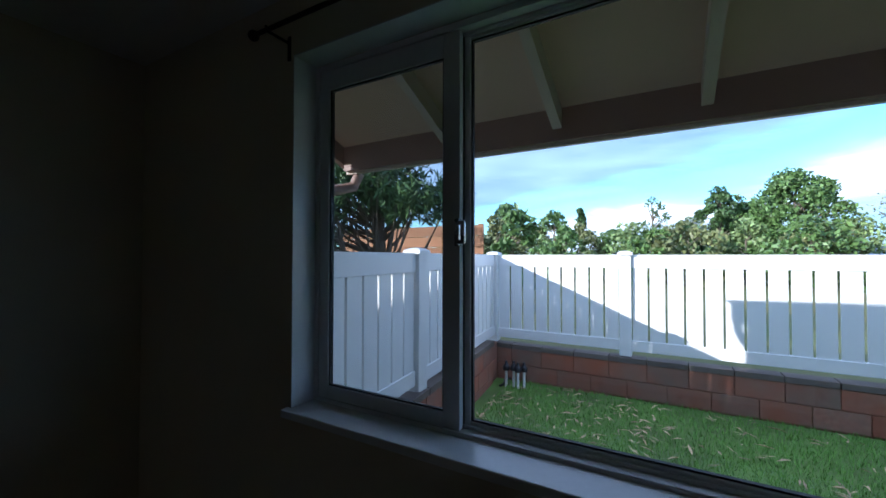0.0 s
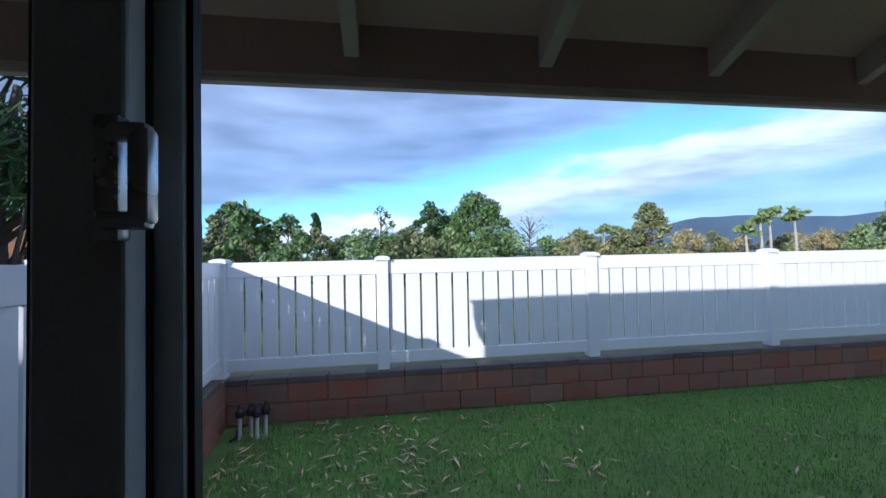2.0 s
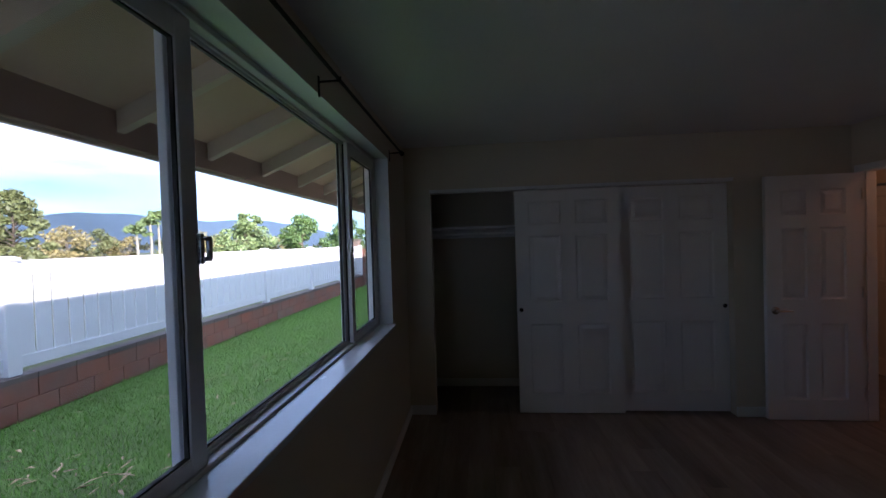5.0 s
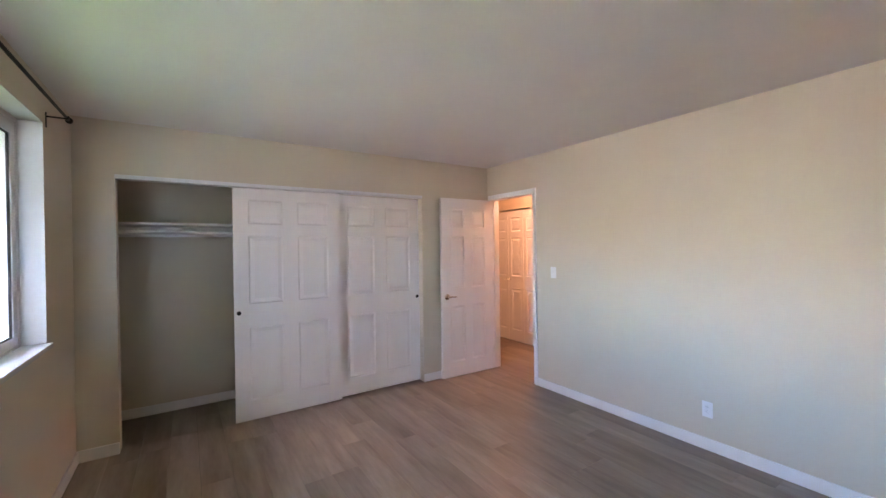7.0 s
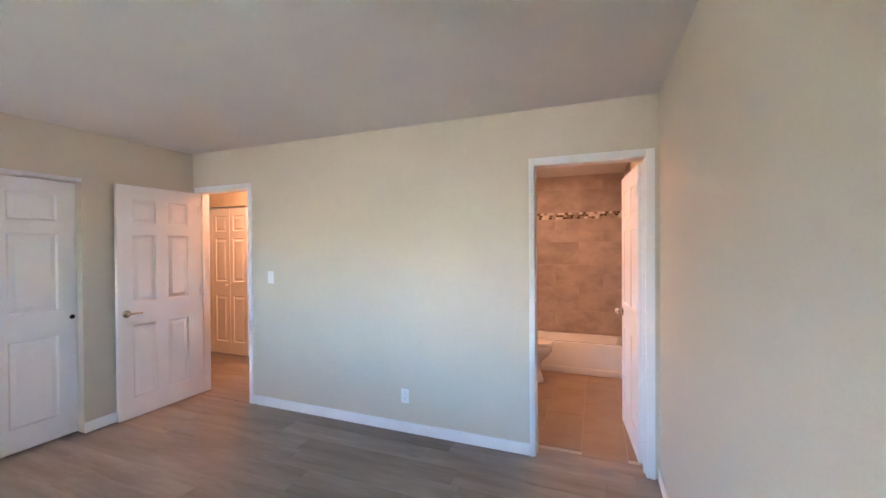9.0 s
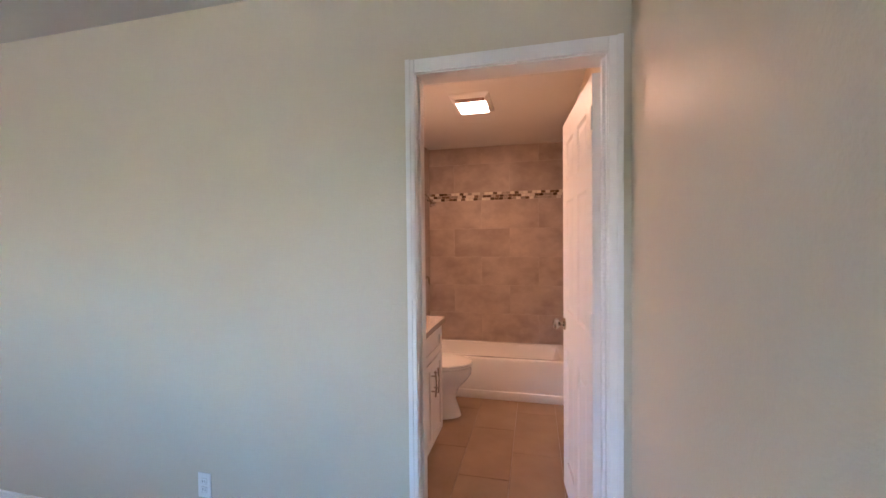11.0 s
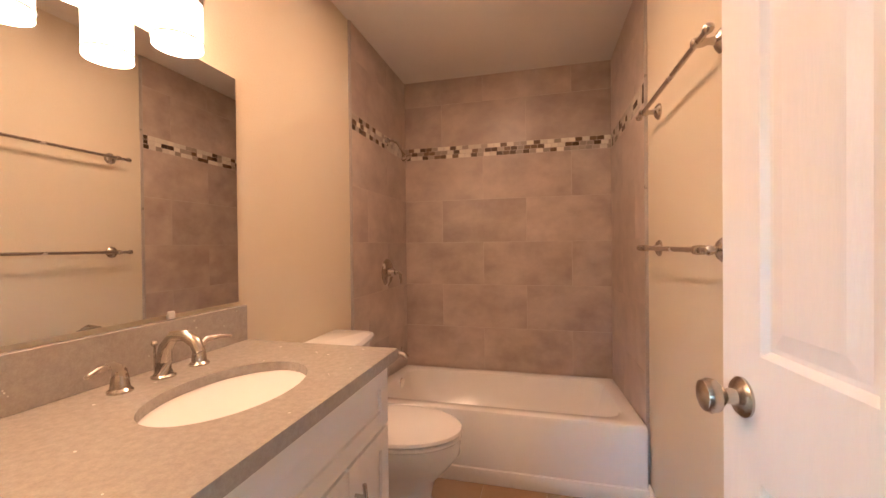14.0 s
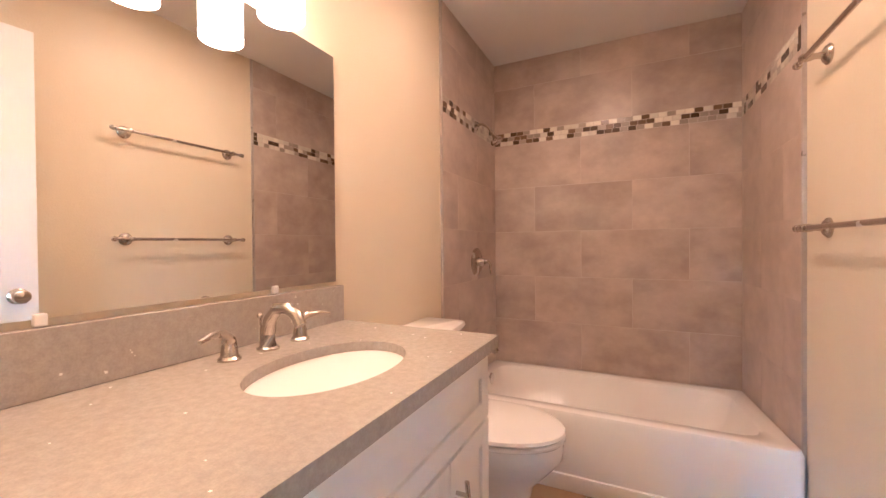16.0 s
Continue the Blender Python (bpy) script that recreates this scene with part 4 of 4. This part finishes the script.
for k in range(4):
    box(bm, vx0 + 0.04, vx1 - 0.04, vy1 - 0.10 + k * 0.018, vy1 - 0.092 + k * 0.018, H - 0.031, H - 0.0285)
part("slat", bm, MORTAR, vent)

# ---- outside ----
lawn = structure("ground", box(B(), -900, 900, -900, 1500, GROUND - 0.6, GROUND - 0.02), FIELD, "dry grassy ground reaching the horizon", "ground")
lawn2 = structure("lawn", box(B(), -2.9, 13.52, NOUT + 0.002, 5.80, GROUND - 0.1, GROUND), SOIL, "short green lawn behind the house", "lawn")

fence_group = "white vinyl fence"
bfence = empty("fence", "white vinyl picket fence on a low block wall", "fence", (0, 0, 0), fence_group)
FY, FTOP, FBOT = 5.79, 1.525, 0.40
POSTS = (-2.93, -1.27, 1.17, 3.61, 6.05, 8.49, 10.93, 13.37)


def post_mesh(h, w=0.064):
    bm = box(B(), -w, w, -w, w, 0, h, 0.006)
    c = 0.082
    loft(bm, [[Vector((sx * r, sy * r, h + z)) for sx, sy in ((1, 1), (-1, 1), (-1, -1), (1, -1))] for r, z in ((c, -0.012), (c, 0.016), (0.05, 0.034), (0.01, 0.04))])
    return mesh_of("post", bm, VINYL)


POST = post_mesh(1.19)
for x in POSTS:
    piece("post", POST, bfence, (x, FY, 0.342))


def panel(parent, a, b, top, bot, pitch=0.179):
    """A fence panel between two post centres: rails and slats in line."""
    a, b = Vector((*a, 0)), Vector((*b, 0))
    d = b - a
    ln = d.length - 0.13
    m = Matrix.Translation(a + d.normalized() * 0.065) @ Matrix.Rotation(math.atan2(d.y, d.x), 4, "Z")
    for nm, z0, z1 in (("top_rail", top - 0.155, top), ("bottom_rail", bot, bot + 0.125)):
        o = part(nm, box(B(), 0, ln, -0.022, 0.022, z0, z1, 0.004), VINYL, parent)
        o.matrix_basis = m
    n = max(1, round(ln / pitch))
    w = ln / n
    me = mesh_of("slat", box(B(), 0.012, w - 0.012, -0.011, 0.011, bot + 0.12, top - 0.15, 0.002), VINYL)
    for k in range(n):
        o = piece("slat", me, parent, (0, 0, 0))
        o.matrix_basis = m @ Matrix.Translation((w * k, 0, 0))


for a, b in zip(POSTS, POSTS[1:]):
    panel(bfence, (a, FY), (b, FY), FTOP, FBOT)
sfence = empty("fence", "white vinyl picket fence beside the neighbour's yard", "fence", (0, 0, 0), fence_group)
SP = ((-2.93, 5.79), (-2.665, 3.43), (-2.48, 1.86))
piece("post", POST, sfence, (SP[1][0], SP[1][1], 0.345))
panel(sfence, SP[1], SP[0], 1.53, 0.43)
panel(sfence, SP[2], SP[1], 1.53, 0.45)

bwall = tagged(part("block_wall", box(B(), -3.06, 13.52, FY - 0.075, FY + 0.09, -0.5, 0.27), MORTAR), "low red stained concrete block wall under the fence", "garden wall", "", "structure")
blk = mesh_of("block", box(B(), 0.004, 0.396, -0.012, 0.02, 0.004, 0.196, 0.005), BLOCK)
capm = mesh_of("cap_block", box(B(), 0.004, 0.396, -0.10, 0.10, 0.0, 0.062, 0.006), CAPBLOCK)
for r, z in enumerate((0.075, -0.125, -0.325)):
    for k in range(41):
        x = -3.05 + k * 0.4 + (0.2 if r % 2 else 0.0)
        if r < 2 or k < 4:
            piece("block", blk, bwall, (x, FY - 0.078, z))
for k in range(41):
    piece("cap_block", capm, bwall, (-3.05 + k * 0.4, FY + 0.004, 0.272))
swall = tagged(part("side_block_wall", box(B(), -0.085, 0.075, 0.1, 3.98, -0.5, 0.34), MORTAR), "low red block wall under the side fence", "garden wall", "", "structure")
ang = math.atan2(-(SP[0][0] - SP[2][0]), SP[0][1] - SP[2][1])
swall.matrix_basis = Matrix.Translation((SP[2][0], SP[2][1] - 0.1, 0)) @ Matrix.Rotation(ang, 4, "Z")
blk2 = mesh_of("block", box(B(), -0.02, 0.012, 0.004, 0.396, 0.004, 0.196, 0.005), BLOCK)
cap2 = mesh_of("cap_block", box(B(), -0.10, 0.10, 0.004, 0.396, 0.0, 0.062, 0.006), CAPBLOCK)
for k in range(9):
    for r, z in enumerate((0.14, -0.06, -0.26)):
        piece("block", blk2, swall, (0.077, 0.1 + k * 0.4 + (0.2 if r % 2 else 0), z))
    piece("cap_block", cap2, swall, (0, 0.15 + k * 0.4, 0.342))

endwall = tagged(part("end_block_wall", box(B(), 13.53, 13.69, NOUT + 0.05, FY + 0.09, -0.5, 1.42), MORTAR), "brown weathered block wall closing the lawn", "garden wall", "", "structure")
blk3 = mesh_of("block", box(B(), -0.02, 0.012, 0.004, 0.396, 0.004, 0.196, 0.005), BROWNBLOCK)
cap3 = mesh_of("cap_block", box(B(), -0.10, 0.10, 0.004, 0.396, 0.0, 0.062, 0.006), CAPBLOCK)
for k in range(9):
    for r, z in enumerate((1.21, 1.01, 0.81, 0.61, 0.41, 0.21, 0.01, -0.19)):
        piece("block", blk3, endwall, (13.525, NOUT + 0.06 + k * 0.4 + (0.2 if r % 2 else 0), z))
    piece("cap_block", cap3, endwall, (13.61, NOUT + 0.06 + k * 0.4, 1.422))
pillar = empty("block_pillar", "brown block pillar where the white fence ends", "pillar", (13.60, FY + 0.26, GROUND - 0.02))
part("shaft", box(B(), -0.16, 0.16, -0.16, 0.16, 0, 1.92, 0.01), BROWNBLOCK, pillar)
part("cap", box(B(), -0.20, 0.20, -0.20, 0.20, 1.92, 1.99, 0.01), CAPBLOCK, pillar)

# grass, dead leaves
rs = np.random.RandomState(3)


def strips(name, count, xr, yr, lw, ww, up, mat, parent, label, cat, flat=False):
    """Many narrow blades or leaf strips on the lawn, as one sheet of small faces."""
    x = rs.uniform(*xr, count)
    y = rs.uniform(*yr, count)
    a = rs.uniform(0, 2 * np.pi, count)
    ln = rs.uniform(*lw, count)
    w = rs.uniform(*ww, count)
    lean = rs.uniform(0.2, 0.9, count)
    dx, dy = np.cos(a), np.sin(a)
    verts, faces = [], []
    for i in range(count):
        sx, sy = -dy[i] * w[i], dx[i] * w[i]
        if flat:
            l = ln[i] / 2
            z = GROUND + 0.025
            c = rs.uniform(0.0, 0.02)
            verts += [(x[i] - dx[i] * l, y[i] - dy[i] * l, z), (x[i] + sx, y[i] + sy, z + c + 0.004), (x[i] + dx[i] * l, y[i] + dy[i] * l, z + 0.012), (x[i] - sx, y[i] - sy, z + c)]
            faces.append((4 * i, 4 * i + 1, 4 * i + 2, 4 * i + 3))
        else:
            h = ln[i]
            verts += [(x[i] - sx, y[i] - sy, GROUND - 0.003), (x[i] + sx, y[i] + sy, GROUND - 0.003), (x[i] + dx[i] * h * lean[i], y[i] + dy[i] * h * lean[i], GROUND + h)]
            faces.append((3 * i, 3 * i + 1, 3 * i + 2))
    me = bpy.data.meshes.new(name)
    me.from_pydata(verts, [], faces)
    me.materials.append(mat)
    return tagged(new(name, me), label, cat, "", "stuff")


strips("grass", 120000, (-2.6, 9.0), (1.85, 5.70), (0.025, 0.06), (0.002, 0.0045), True, BLADE, None, "short green lawn grass blades", "grass")
strips("grass", 26000, (9.0, 13.5), (1.85, 5.70), (0.03, 0.06), (0.005, 0.009), True, BLADE, None, "short green lawn grass blades farther off", "grass")
strips("dead_leaves", 150, (-2.6, -0.9), (3.6, 5.60), (0.06, 0.16), (0.006, 0.012), False, DEAD, None, "dry tan leaves gathered near the fence corner", "fallen leaves", True)
strips("dead_leaves", 230, (-2.6, 0.6), (2.9, 5.60), (0.08, 0.20), (0.006, 0.013), False, DEAD, None, "dry curled tan leaves scattered on the lawn", "fallen leaves", True)
strips("dead_leaves", 90, (0.2, 4.5), (2.8, 5.60), (0.06, 0.16), (0.005, 0.011), False, DEAD, None, "few dry tan leaves on the lawn", "fallen leaves", True)

irr = empty("irrigation_valves", "black irrigation valves on white pipes by the fence corner", "irrigation valve", (-2.62, 5.42, GROUND))
for k, (dx, dy) in enumerate(((0.0, 0.0), (0.09, 0.03), (0.16, -0.02), (0.22, 0.04))):
    p = part("pipe", rod(B(), (dx, dy, -0.02), (dx, dy, 0.20), 0.017), PVC, irr, "white plastic pipe", True)
    bm = lathe(B(), [(0.02, 0.0), (0.04, 0.01), (0.045, 0.05), (0.03, 0.075), (0.018, 0.09), (0.018, 0.12), (0.008, 0.125)], Matrix.Translation((dx, dy, 0.20)), 14)
    part("valve", bm, BLACKPLASTIC, p, "black valve body", True)
part("hose", tube(B(), [(-0.05 + 0.02 * math.sin(i), -0.1 + 0.05 * i, 0.03) for i in range(8)], 0.012, 8), BLACKPLASTIC, irr, "black hose", True)

# eave over the window
SL = 0.42
EY, EZ = 2.66, 2.215
roof = empty("eave", "painted open eave with rafters and fascia over the window", "roof", (0, 0, 0), "", "structure")


def slope(x0, x1, y0, y1, lift, th):
    z = lambda y: EZ + (EY - y) * SL + lift
    bm = B()
    loft(bm, [[Vector((x, y0, z(y0))), Vector((x, y1, z(y1))), Vector((x, y1, z(y1) + th)), Vector((x, y0, z(y0) + th))] for x in (x0, x1)])
    return bm


part("roof_boards", slope(-2.72, 14.0, EY, 1.55, 0.0, 0.05), ROOFWOOD, roof, "painted boards")
part("shingles", slope(-2.76, 14.0, EY + 0.05, 1.5, 0.052, 0.03), SHINGLE, roof, "dark shingles")
for k in range(25):
    x = -1.93 + k * 0.61
    part("rafter", slope(x - 0.022, x + 0.022, EY - 0.03, NOUT - 0.02, -0.10, 0.0995), RAFTER, roof)
part("fascia", box(B(), -2.72, 14.0, EY - 0.03, EY + 0.0, 2.068, EZ + 0.03, 0.002), FASCIA, roof, "brown fascia board")
part("drip_edge", box(B(), -2.73, 14.0, EY + 0.001, EY + 0.03, 2.052, 2.082, 0.002), RAFTER, roof, "pale metal drip edge")
part("barge_board", slope(-2.76, -2.72, EY, 1.80, -0.12, 0.17), FASCIA, roof, "brown barge board")
bm = tube(B(), [(-2.66, EY + 0.05, 2.06), (-2.68, EY + 0.02, 1.97), (-2.74, EY - 0.10, 1.93), (-2.95, EY - 0.5, 1.91), (-3.1, 1.9, 1.88)], 0.035, 12)
part("downpipe", bm, FASCIA, roof, "brown gutter downpipe", True)
bm = B()
loft(bm, [[Vector((x, 1.5, 2.66)), Vector((x, -2.2, 3.9)), Vector((x, -6.5, 2.5)), Vector((x, -6.5, 2.58)), Vector((x, -2.2, 4.0)), Vector((x, 1.5, 2.70))] for x in (-3.4, 14.0)])
structure("house_roof", bm, SHINGLE, "dark shingle roof of the house", "roof")
bm = B()
box(bm, -3.30, -3.22, -6.2, NOUT, -0.5, 2.6)
box(bm, -3.30, 14, -6.2, -6.1, -0.5, 2.6)
structure("house_walls", bm, STUCCO, "plain outer walls of the house", "wall")

# unseen house, added so its roof slope throws the slanting shade on the fence
nb = empty("fence_shade_house", "unseen house added to shade the fence with its sloping roof", "house", (0, 0, 0))
bm = B()
loft(bm, [[Vector((x, y, z)) for x, z in ((-5.2, 2.45), (-11.0, 5.35), (-17.0, 2.4), (-17.0, 2.25), (-11.0, 5.15), (-5.2, 2.30))] for y in (-2.0, -9.0)])
part("roof", bm, SHINGLE, nb)
bm = B()
loft(bm, [[Vector((x, y, z)) for x, z in ((-5.8, -0.3), (-5.8, 2.6), (-11.0, 5.2), (-16.2, 2.6), (-16.2, -0.3))] for y in (-2.1, -8.9)])
part("wall", bm, STUCCO, nb)

cedar = empty("wooden_fence", "weathered brown horizontal board fence beyond the side yard", "fence", (0, 0, 0))
for k in range(5):
    part("board", box(B(), -9.0, -4.5, 9.0, 9.03, 0.95 + k * 0.26, 1.20 + k * 0.26, 0.004), CEDAR, cedar)
for x in (-8.9, -6.8, -4.6):
    part("post", box(B(), x - 0.05, x + 0.05, 9.03, 9.13, GROUND, 2.27), CEDAR, cedar)


# ---- trees ----
def leaves(name, clumps, per, size, mat, parent, long=1.0, seed=0, droop=0.0, wide=0.5):
    """A crown: leaf faces gathered in clumps (centre, radii)."""
    r = np.random.RandomState(seed)
    verts, faces = [], []
    for c, rad in clumps:
        p = r.normal(size=(per, 3))
        p /= np.linalg.norm(p, axis=1)[:, None]
        p *= (r.uniform(0.25, 1.0, per) ** 0.5)[:, None]
        p = p * np.array(rad) + np.array(c)
        u = r.normal(size=(per, 3))
        u[:, 2] -= droop
        u /= np.linalg.norm(u, axis=1)[:, None]
        v = np.cross(u, r.normal(size=(per, 3)))
        v /= np.linalg.norm(v, axis=1)[:, None]
        s = r.uniform(0.6, 1.3, per)[:, None] * size
        a, b = u * s * long, v * s * wide
        quad = np.stack([p - a, p + b - a * 0.1, p + a, p - b - a * 0.1], 1)
        base = len(verts)
        verts.extend(map(tuple, quad.reshape(-1, 3)))
        faces.extend((base + 4 * i, base + 4 * i + 1, base + 4 * i + 2, base + 4 * i + 3) for i in range(per))
    me = bpy.data.meshes.new(name)
    me.from_pydata(verts, [], faces)
    me.materials.append(mat)
    ob = new(name, me)
    ob.parent = parent
    return ob


def tree(name, label, at, height, width, mat, seed, per=90, clumps=34, size=0.16, long=1.0, low=0.25, droop=0.0, spire=False, lean=0.0):
    r = random.Random(seed)
    ob = empty(name, label, "tree" if name != "shrub" else "shrub", (at[0], at[1], GROUND - 0.02))
    bm = B()
    tr = max(0.05, height * 0.022)
    tube(bm, [(0, 0, 0), (lean * 0.3, 0.05, height * 0.3), (lean * 0.6, 0, height * 0.6), (lean, 0, height * 0.9)], [tr, tr * 0.8, tr * 0.5, tr * 0.15], 8)
    cl = []
    for k in range(clumps):
        t = low + (1 - low) * (k + r.random()) / clumps
        rad = width * (math.sin(math.pi * min(1.0, (t - low) / (1 - low) * 0.85 + 0.15)) ** 0.7) if not spire else width * (1.05 - t)
        a = r.uniform(0, 2 * math.pi)
        d = rad * r.uniform(0.45, 1.0)
        c = (lean * t + d * math.cos(a), d * math.sin(a), height * t * 0.95)
        cr = width * r.uniform(0.18, 0.36) * (0.6 if spire else 1)
        cl.append((c, (cr, cr, cr * 0.75)))
        if k % 2 == 0:
            tube(bm, [(lean * t * 0.8, 0, height * t * 0.75), ((c[0] + lean * t * 0.8) / 2, c[1] / 2, height * t * 0.86), c], [tr * 0.4, tr * 0.25, tr * 0.08], 5)
    part("trunk", bm, BARK, ob)
    leaves("crown", cl, per, size, mat, ob, long, seed, droop)
    return ob


def papaya(at, height, seed):
    r = random.Random(seed)
    ob = empty("papaya_tree", "slender papaya tree with a tuft of leaves on top", "tree", (at[0], at[1], GROUND), "papaya trees")
    bm = B()
    tube(bm, [(0, 0, 0), (0.05, 0, height * 0.5), (0.0, 0.05, height)], [0.13, 0.1, 0.07], 8)
    part("trunk", bm, PAPAYA_BARK, ob)
    cl = []
    for k in range(13):
        a = k * 2.4
        d = r.uniform(0.15, 0.85)
        cl.append(((d * math.cos(a), d * math.sin(a), height + r.uniform(-0.35, 0.5) - 0.25 * d), (0.34, 0.34, 0.16)))
    leaves("crown", cl, 26, 0.22, LEAF_PALE, ob, 1.0, seed)


# the near tree over the side fence, with long hanging leaves
near = empty("mango_tree", "dark tree with long hanging leaves beside the fence", "tree", (-4.9, 5.6, GROUND))
bm = B()
tube(bm, [(0, 0, 0), (0.1, 0, 1.2), (0.0, 0.1, 2.2), (0.2, 0.1, 3.4)], [0.14, 0.12, 0.09, 0.03], 10)
r = random.Random(4)
cl = []
for k in range(100):
    a, d, z = r.uniform(0, 6.28), r.uniform(0.3, 1.35), r.uniform(1.2, 3.7)
    c = (d * math.cos(a), d * math.sin(a), z) if k % 2 else (d * 1.2 * math.cos(a) - 1.3, d * math.sin(a) - 0.7, z + 0.7)
    if c[0] > -0.7 and c[2] < 2.35:
        c = (c[0], c[1], 2.35 + 0.5 * (c[2] - 1.2))
    cl.append((c, (0.34, 0.34, 0.28)))
    tube(bm, [(0.05, 0.05, z * 0.75), (c[0] * 0.5, c[1] * 0.5, z * 0.92), c], [0.03, 0.02, 0.006], 5)
part("trunk", bm, BARK, near)
leaves("crown", cl, 120, 0.10, LEAF_DARK, near, 1.0, 8, 0.9, 0.17)

tree("broad_tree", "broad dense green tree in the field", (7.0, 36.0), 7.6, 3.3, LEAF_MID, 1, per=190, clumps=80, size=0.15, low=0.08)
tree("broad_tree", "dark green tree with ragged top in the field", (2.8, 36.0), 6.9, 1.9, LEAF_DARK, 2, per=130, clumps=46, size=0.15, low=0.08)
tree("broad_tree", "bushy green tree beside the broad tree", (4.6, 38.0), 5.8, 2.6, LEAF_MID, 12, per=150, clumps=46, size=0.16, low=0.05)
tree("thin_tree", "thin tall tree with sparse branches", (-1.6, 34.0), 6.4, 1.1, LEAF_DARK, 3, per=20, clumps=26, size=0.12, low=0.45)
tree("broad_tree", "dark shrubby tree in front of the field", (0.6, 36.0), 4.4, 2.0, LEAF_DARK, 31, per=130, clumps=36, size=0.15, low=0.05)
tree("broad_tree", "green spreading tree in the distance", (-9.4, 36.0), 5.7, 1.9, LEAF_MID, 4, per=110, clumps=40, size=0.15, low=0.15)
tree("spire_tree", "upright dark green tree with layered boughs", (-7.2, 36.0), 6.2, 1.5, LEAF_DARK, 33, per=80, clumps=40, size=0.14, low=0.1, spire=True)
tree("broad_tree", "dark tall tree with a ragged crown", (-14.0, 36.0), 6.8, 2.0, LEAF_DARK, 5, per=110, clumps=40, size=0.15, low=0.1)
tree("broad_tree", "olive green tree beyond the fence", (-11.5, 37.0), 4.6, 2.4, LEAF_OLIVE, 6, per=110, clumps=36, size=0.15, low=0.05)
tree("broad_tree", "low green tree beyond the fence", (-4.6, 37.0), 3.9, 2.4, LEAF_MID, 36, per=110, clumps=36, size=0.15, low=0.05)
tree("bare_tree", "bare grey branching tree in the field", (12.0, 36.0), 6.0, 2.6, LEAF_OLIVE, 7, per=4, clumps=80, size=0.10, low=0.3)
tree("tall_tree", "upright olive green tree", (20.5, 31.0), 6.0, 1.9, LEAF_OLIVE, 8, per=130, clumps=46, size=0.16, low=0.05)
tree("broad_tree", "rounded pale green tree in the field", (38.0, 26.0), 4.6, 3.0, LEAF_PALE, 9, per=130, clumps=46, size=0.18, low=0.05)
tree("broad_tree", "rounded dark green tree in the field", (52.0, 26.0), 6.2, 3.4, LEAF_MID, 10, per=130, clumps=46, size=0.2, low=0.05)
tree("broad_tree", "dense green tree far along the fence", (66.0, 24.0), 6.0, 4.0, LEAF_MID, 13, per=130, clumps=46, size=0.22, low=0.05)
for k, (x, y, h) in enumerate(((23.0, 42.0, 5.2), (24.6, 42.0, 5.0), (29.0, 29.0, 5.2), (31.0, 30.0, 5.6), (33.5, 30.0, 5.5), (44.0, 30.0, 6.2), (47.0, 30.0, 6.0), (27.6, 29.0, 4.2))):
    papaya((x, y), h - 0.5, 40 + k)
r = random.Random(9)
for k in range(48):
    x = -26 + k * 2.1 + r.uniform(-1, 1)
    y = r.uniform(26, 33) if x < 14 else r.uniform(34, 46)
    h = r.uniform(3.1, 4.0) if x < 14 else r.uniform(3.2, 4.3)
    tree("shrub", "low green and dry shrub in the field", (x, y), h, r.uniform(1.9, 2.6), (LEAF_MID, LEAF_OLIVE, LEAF_PALE)[k % 3] if x < 14 else (SCRUB, LEAF_OLIVE, SCRUB)[k % 3], 100 + k, per=80, clumps=22, size=0.15, low=0.05)
for k in range(8):
    x = -14 + k * 1.25
    tree("shrub", "leafy tree behind the wooden fence", (x, r.uniform(13, 17)), r.uniform(2.7, 3.7), 1.2, (LEAF_OLIVE, LEAF_MID)[k % 2], 200 + k, per=80, clumps=18, size=0.12, low=0.1)
# far ridge; its haze comes only from the blue of HILL
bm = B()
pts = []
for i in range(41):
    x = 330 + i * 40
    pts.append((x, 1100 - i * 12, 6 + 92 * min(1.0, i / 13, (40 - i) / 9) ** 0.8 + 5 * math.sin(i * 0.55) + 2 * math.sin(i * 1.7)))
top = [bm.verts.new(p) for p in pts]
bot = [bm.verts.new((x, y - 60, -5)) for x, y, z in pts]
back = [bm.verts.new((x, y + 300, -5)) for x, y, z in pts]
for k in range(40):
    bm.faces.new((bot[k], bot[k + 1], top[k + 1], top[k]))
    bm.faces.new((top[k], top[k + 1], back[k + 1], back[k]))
structure("backdrop_hills", bm, HILL, "hills on the horizon coloured blue for distance haze", "hills")

# ---- floor planks ----
r = random.Random(21)
PW, PL = 0.18, 1.22
pm = {}
for j in range(21):
    y0 = YN - (j + 1) * PW
    x = XW - r.uniform(0.0, PL)
    while x < 1.83:
        lo, hi = max(x, XW), min(x + PL, 1.83)
        if hi - lo > 0.02:
            key = round(hi - lo, 3)
            if key not in pm:
                pm[key] = mesh_of("plank", box(B(), 0.0007, hi - lo - 0.0007, 0.0007, PW - 0.0007, -0.008, 0.0), PLANK)
            piece("plank", pm[key], floor, (lo, y0, 0.0))
        x += PL
for j in range(9):
    y0 = YS - 0.02 - (j + 1) * PW
    x = -0.6 - r.uniform(0.0, PL)
    while x < 3.2:
        lo, hi = max(x, -0.6), min(x + PL, 3.2)
        if hi - lo > 0.02:
            key = round(hi - lo, 3)
            if key not in pm:
                pm[key] = mesh_of("plank", box(B(), 0.0007, hi - lo - 0.0007, 0.0007, PW - 0.0007, -0.008, 0.0), PLANK)
            piece("plank", pm[key], floor, (lo, y0, -0.001))
        x += PL
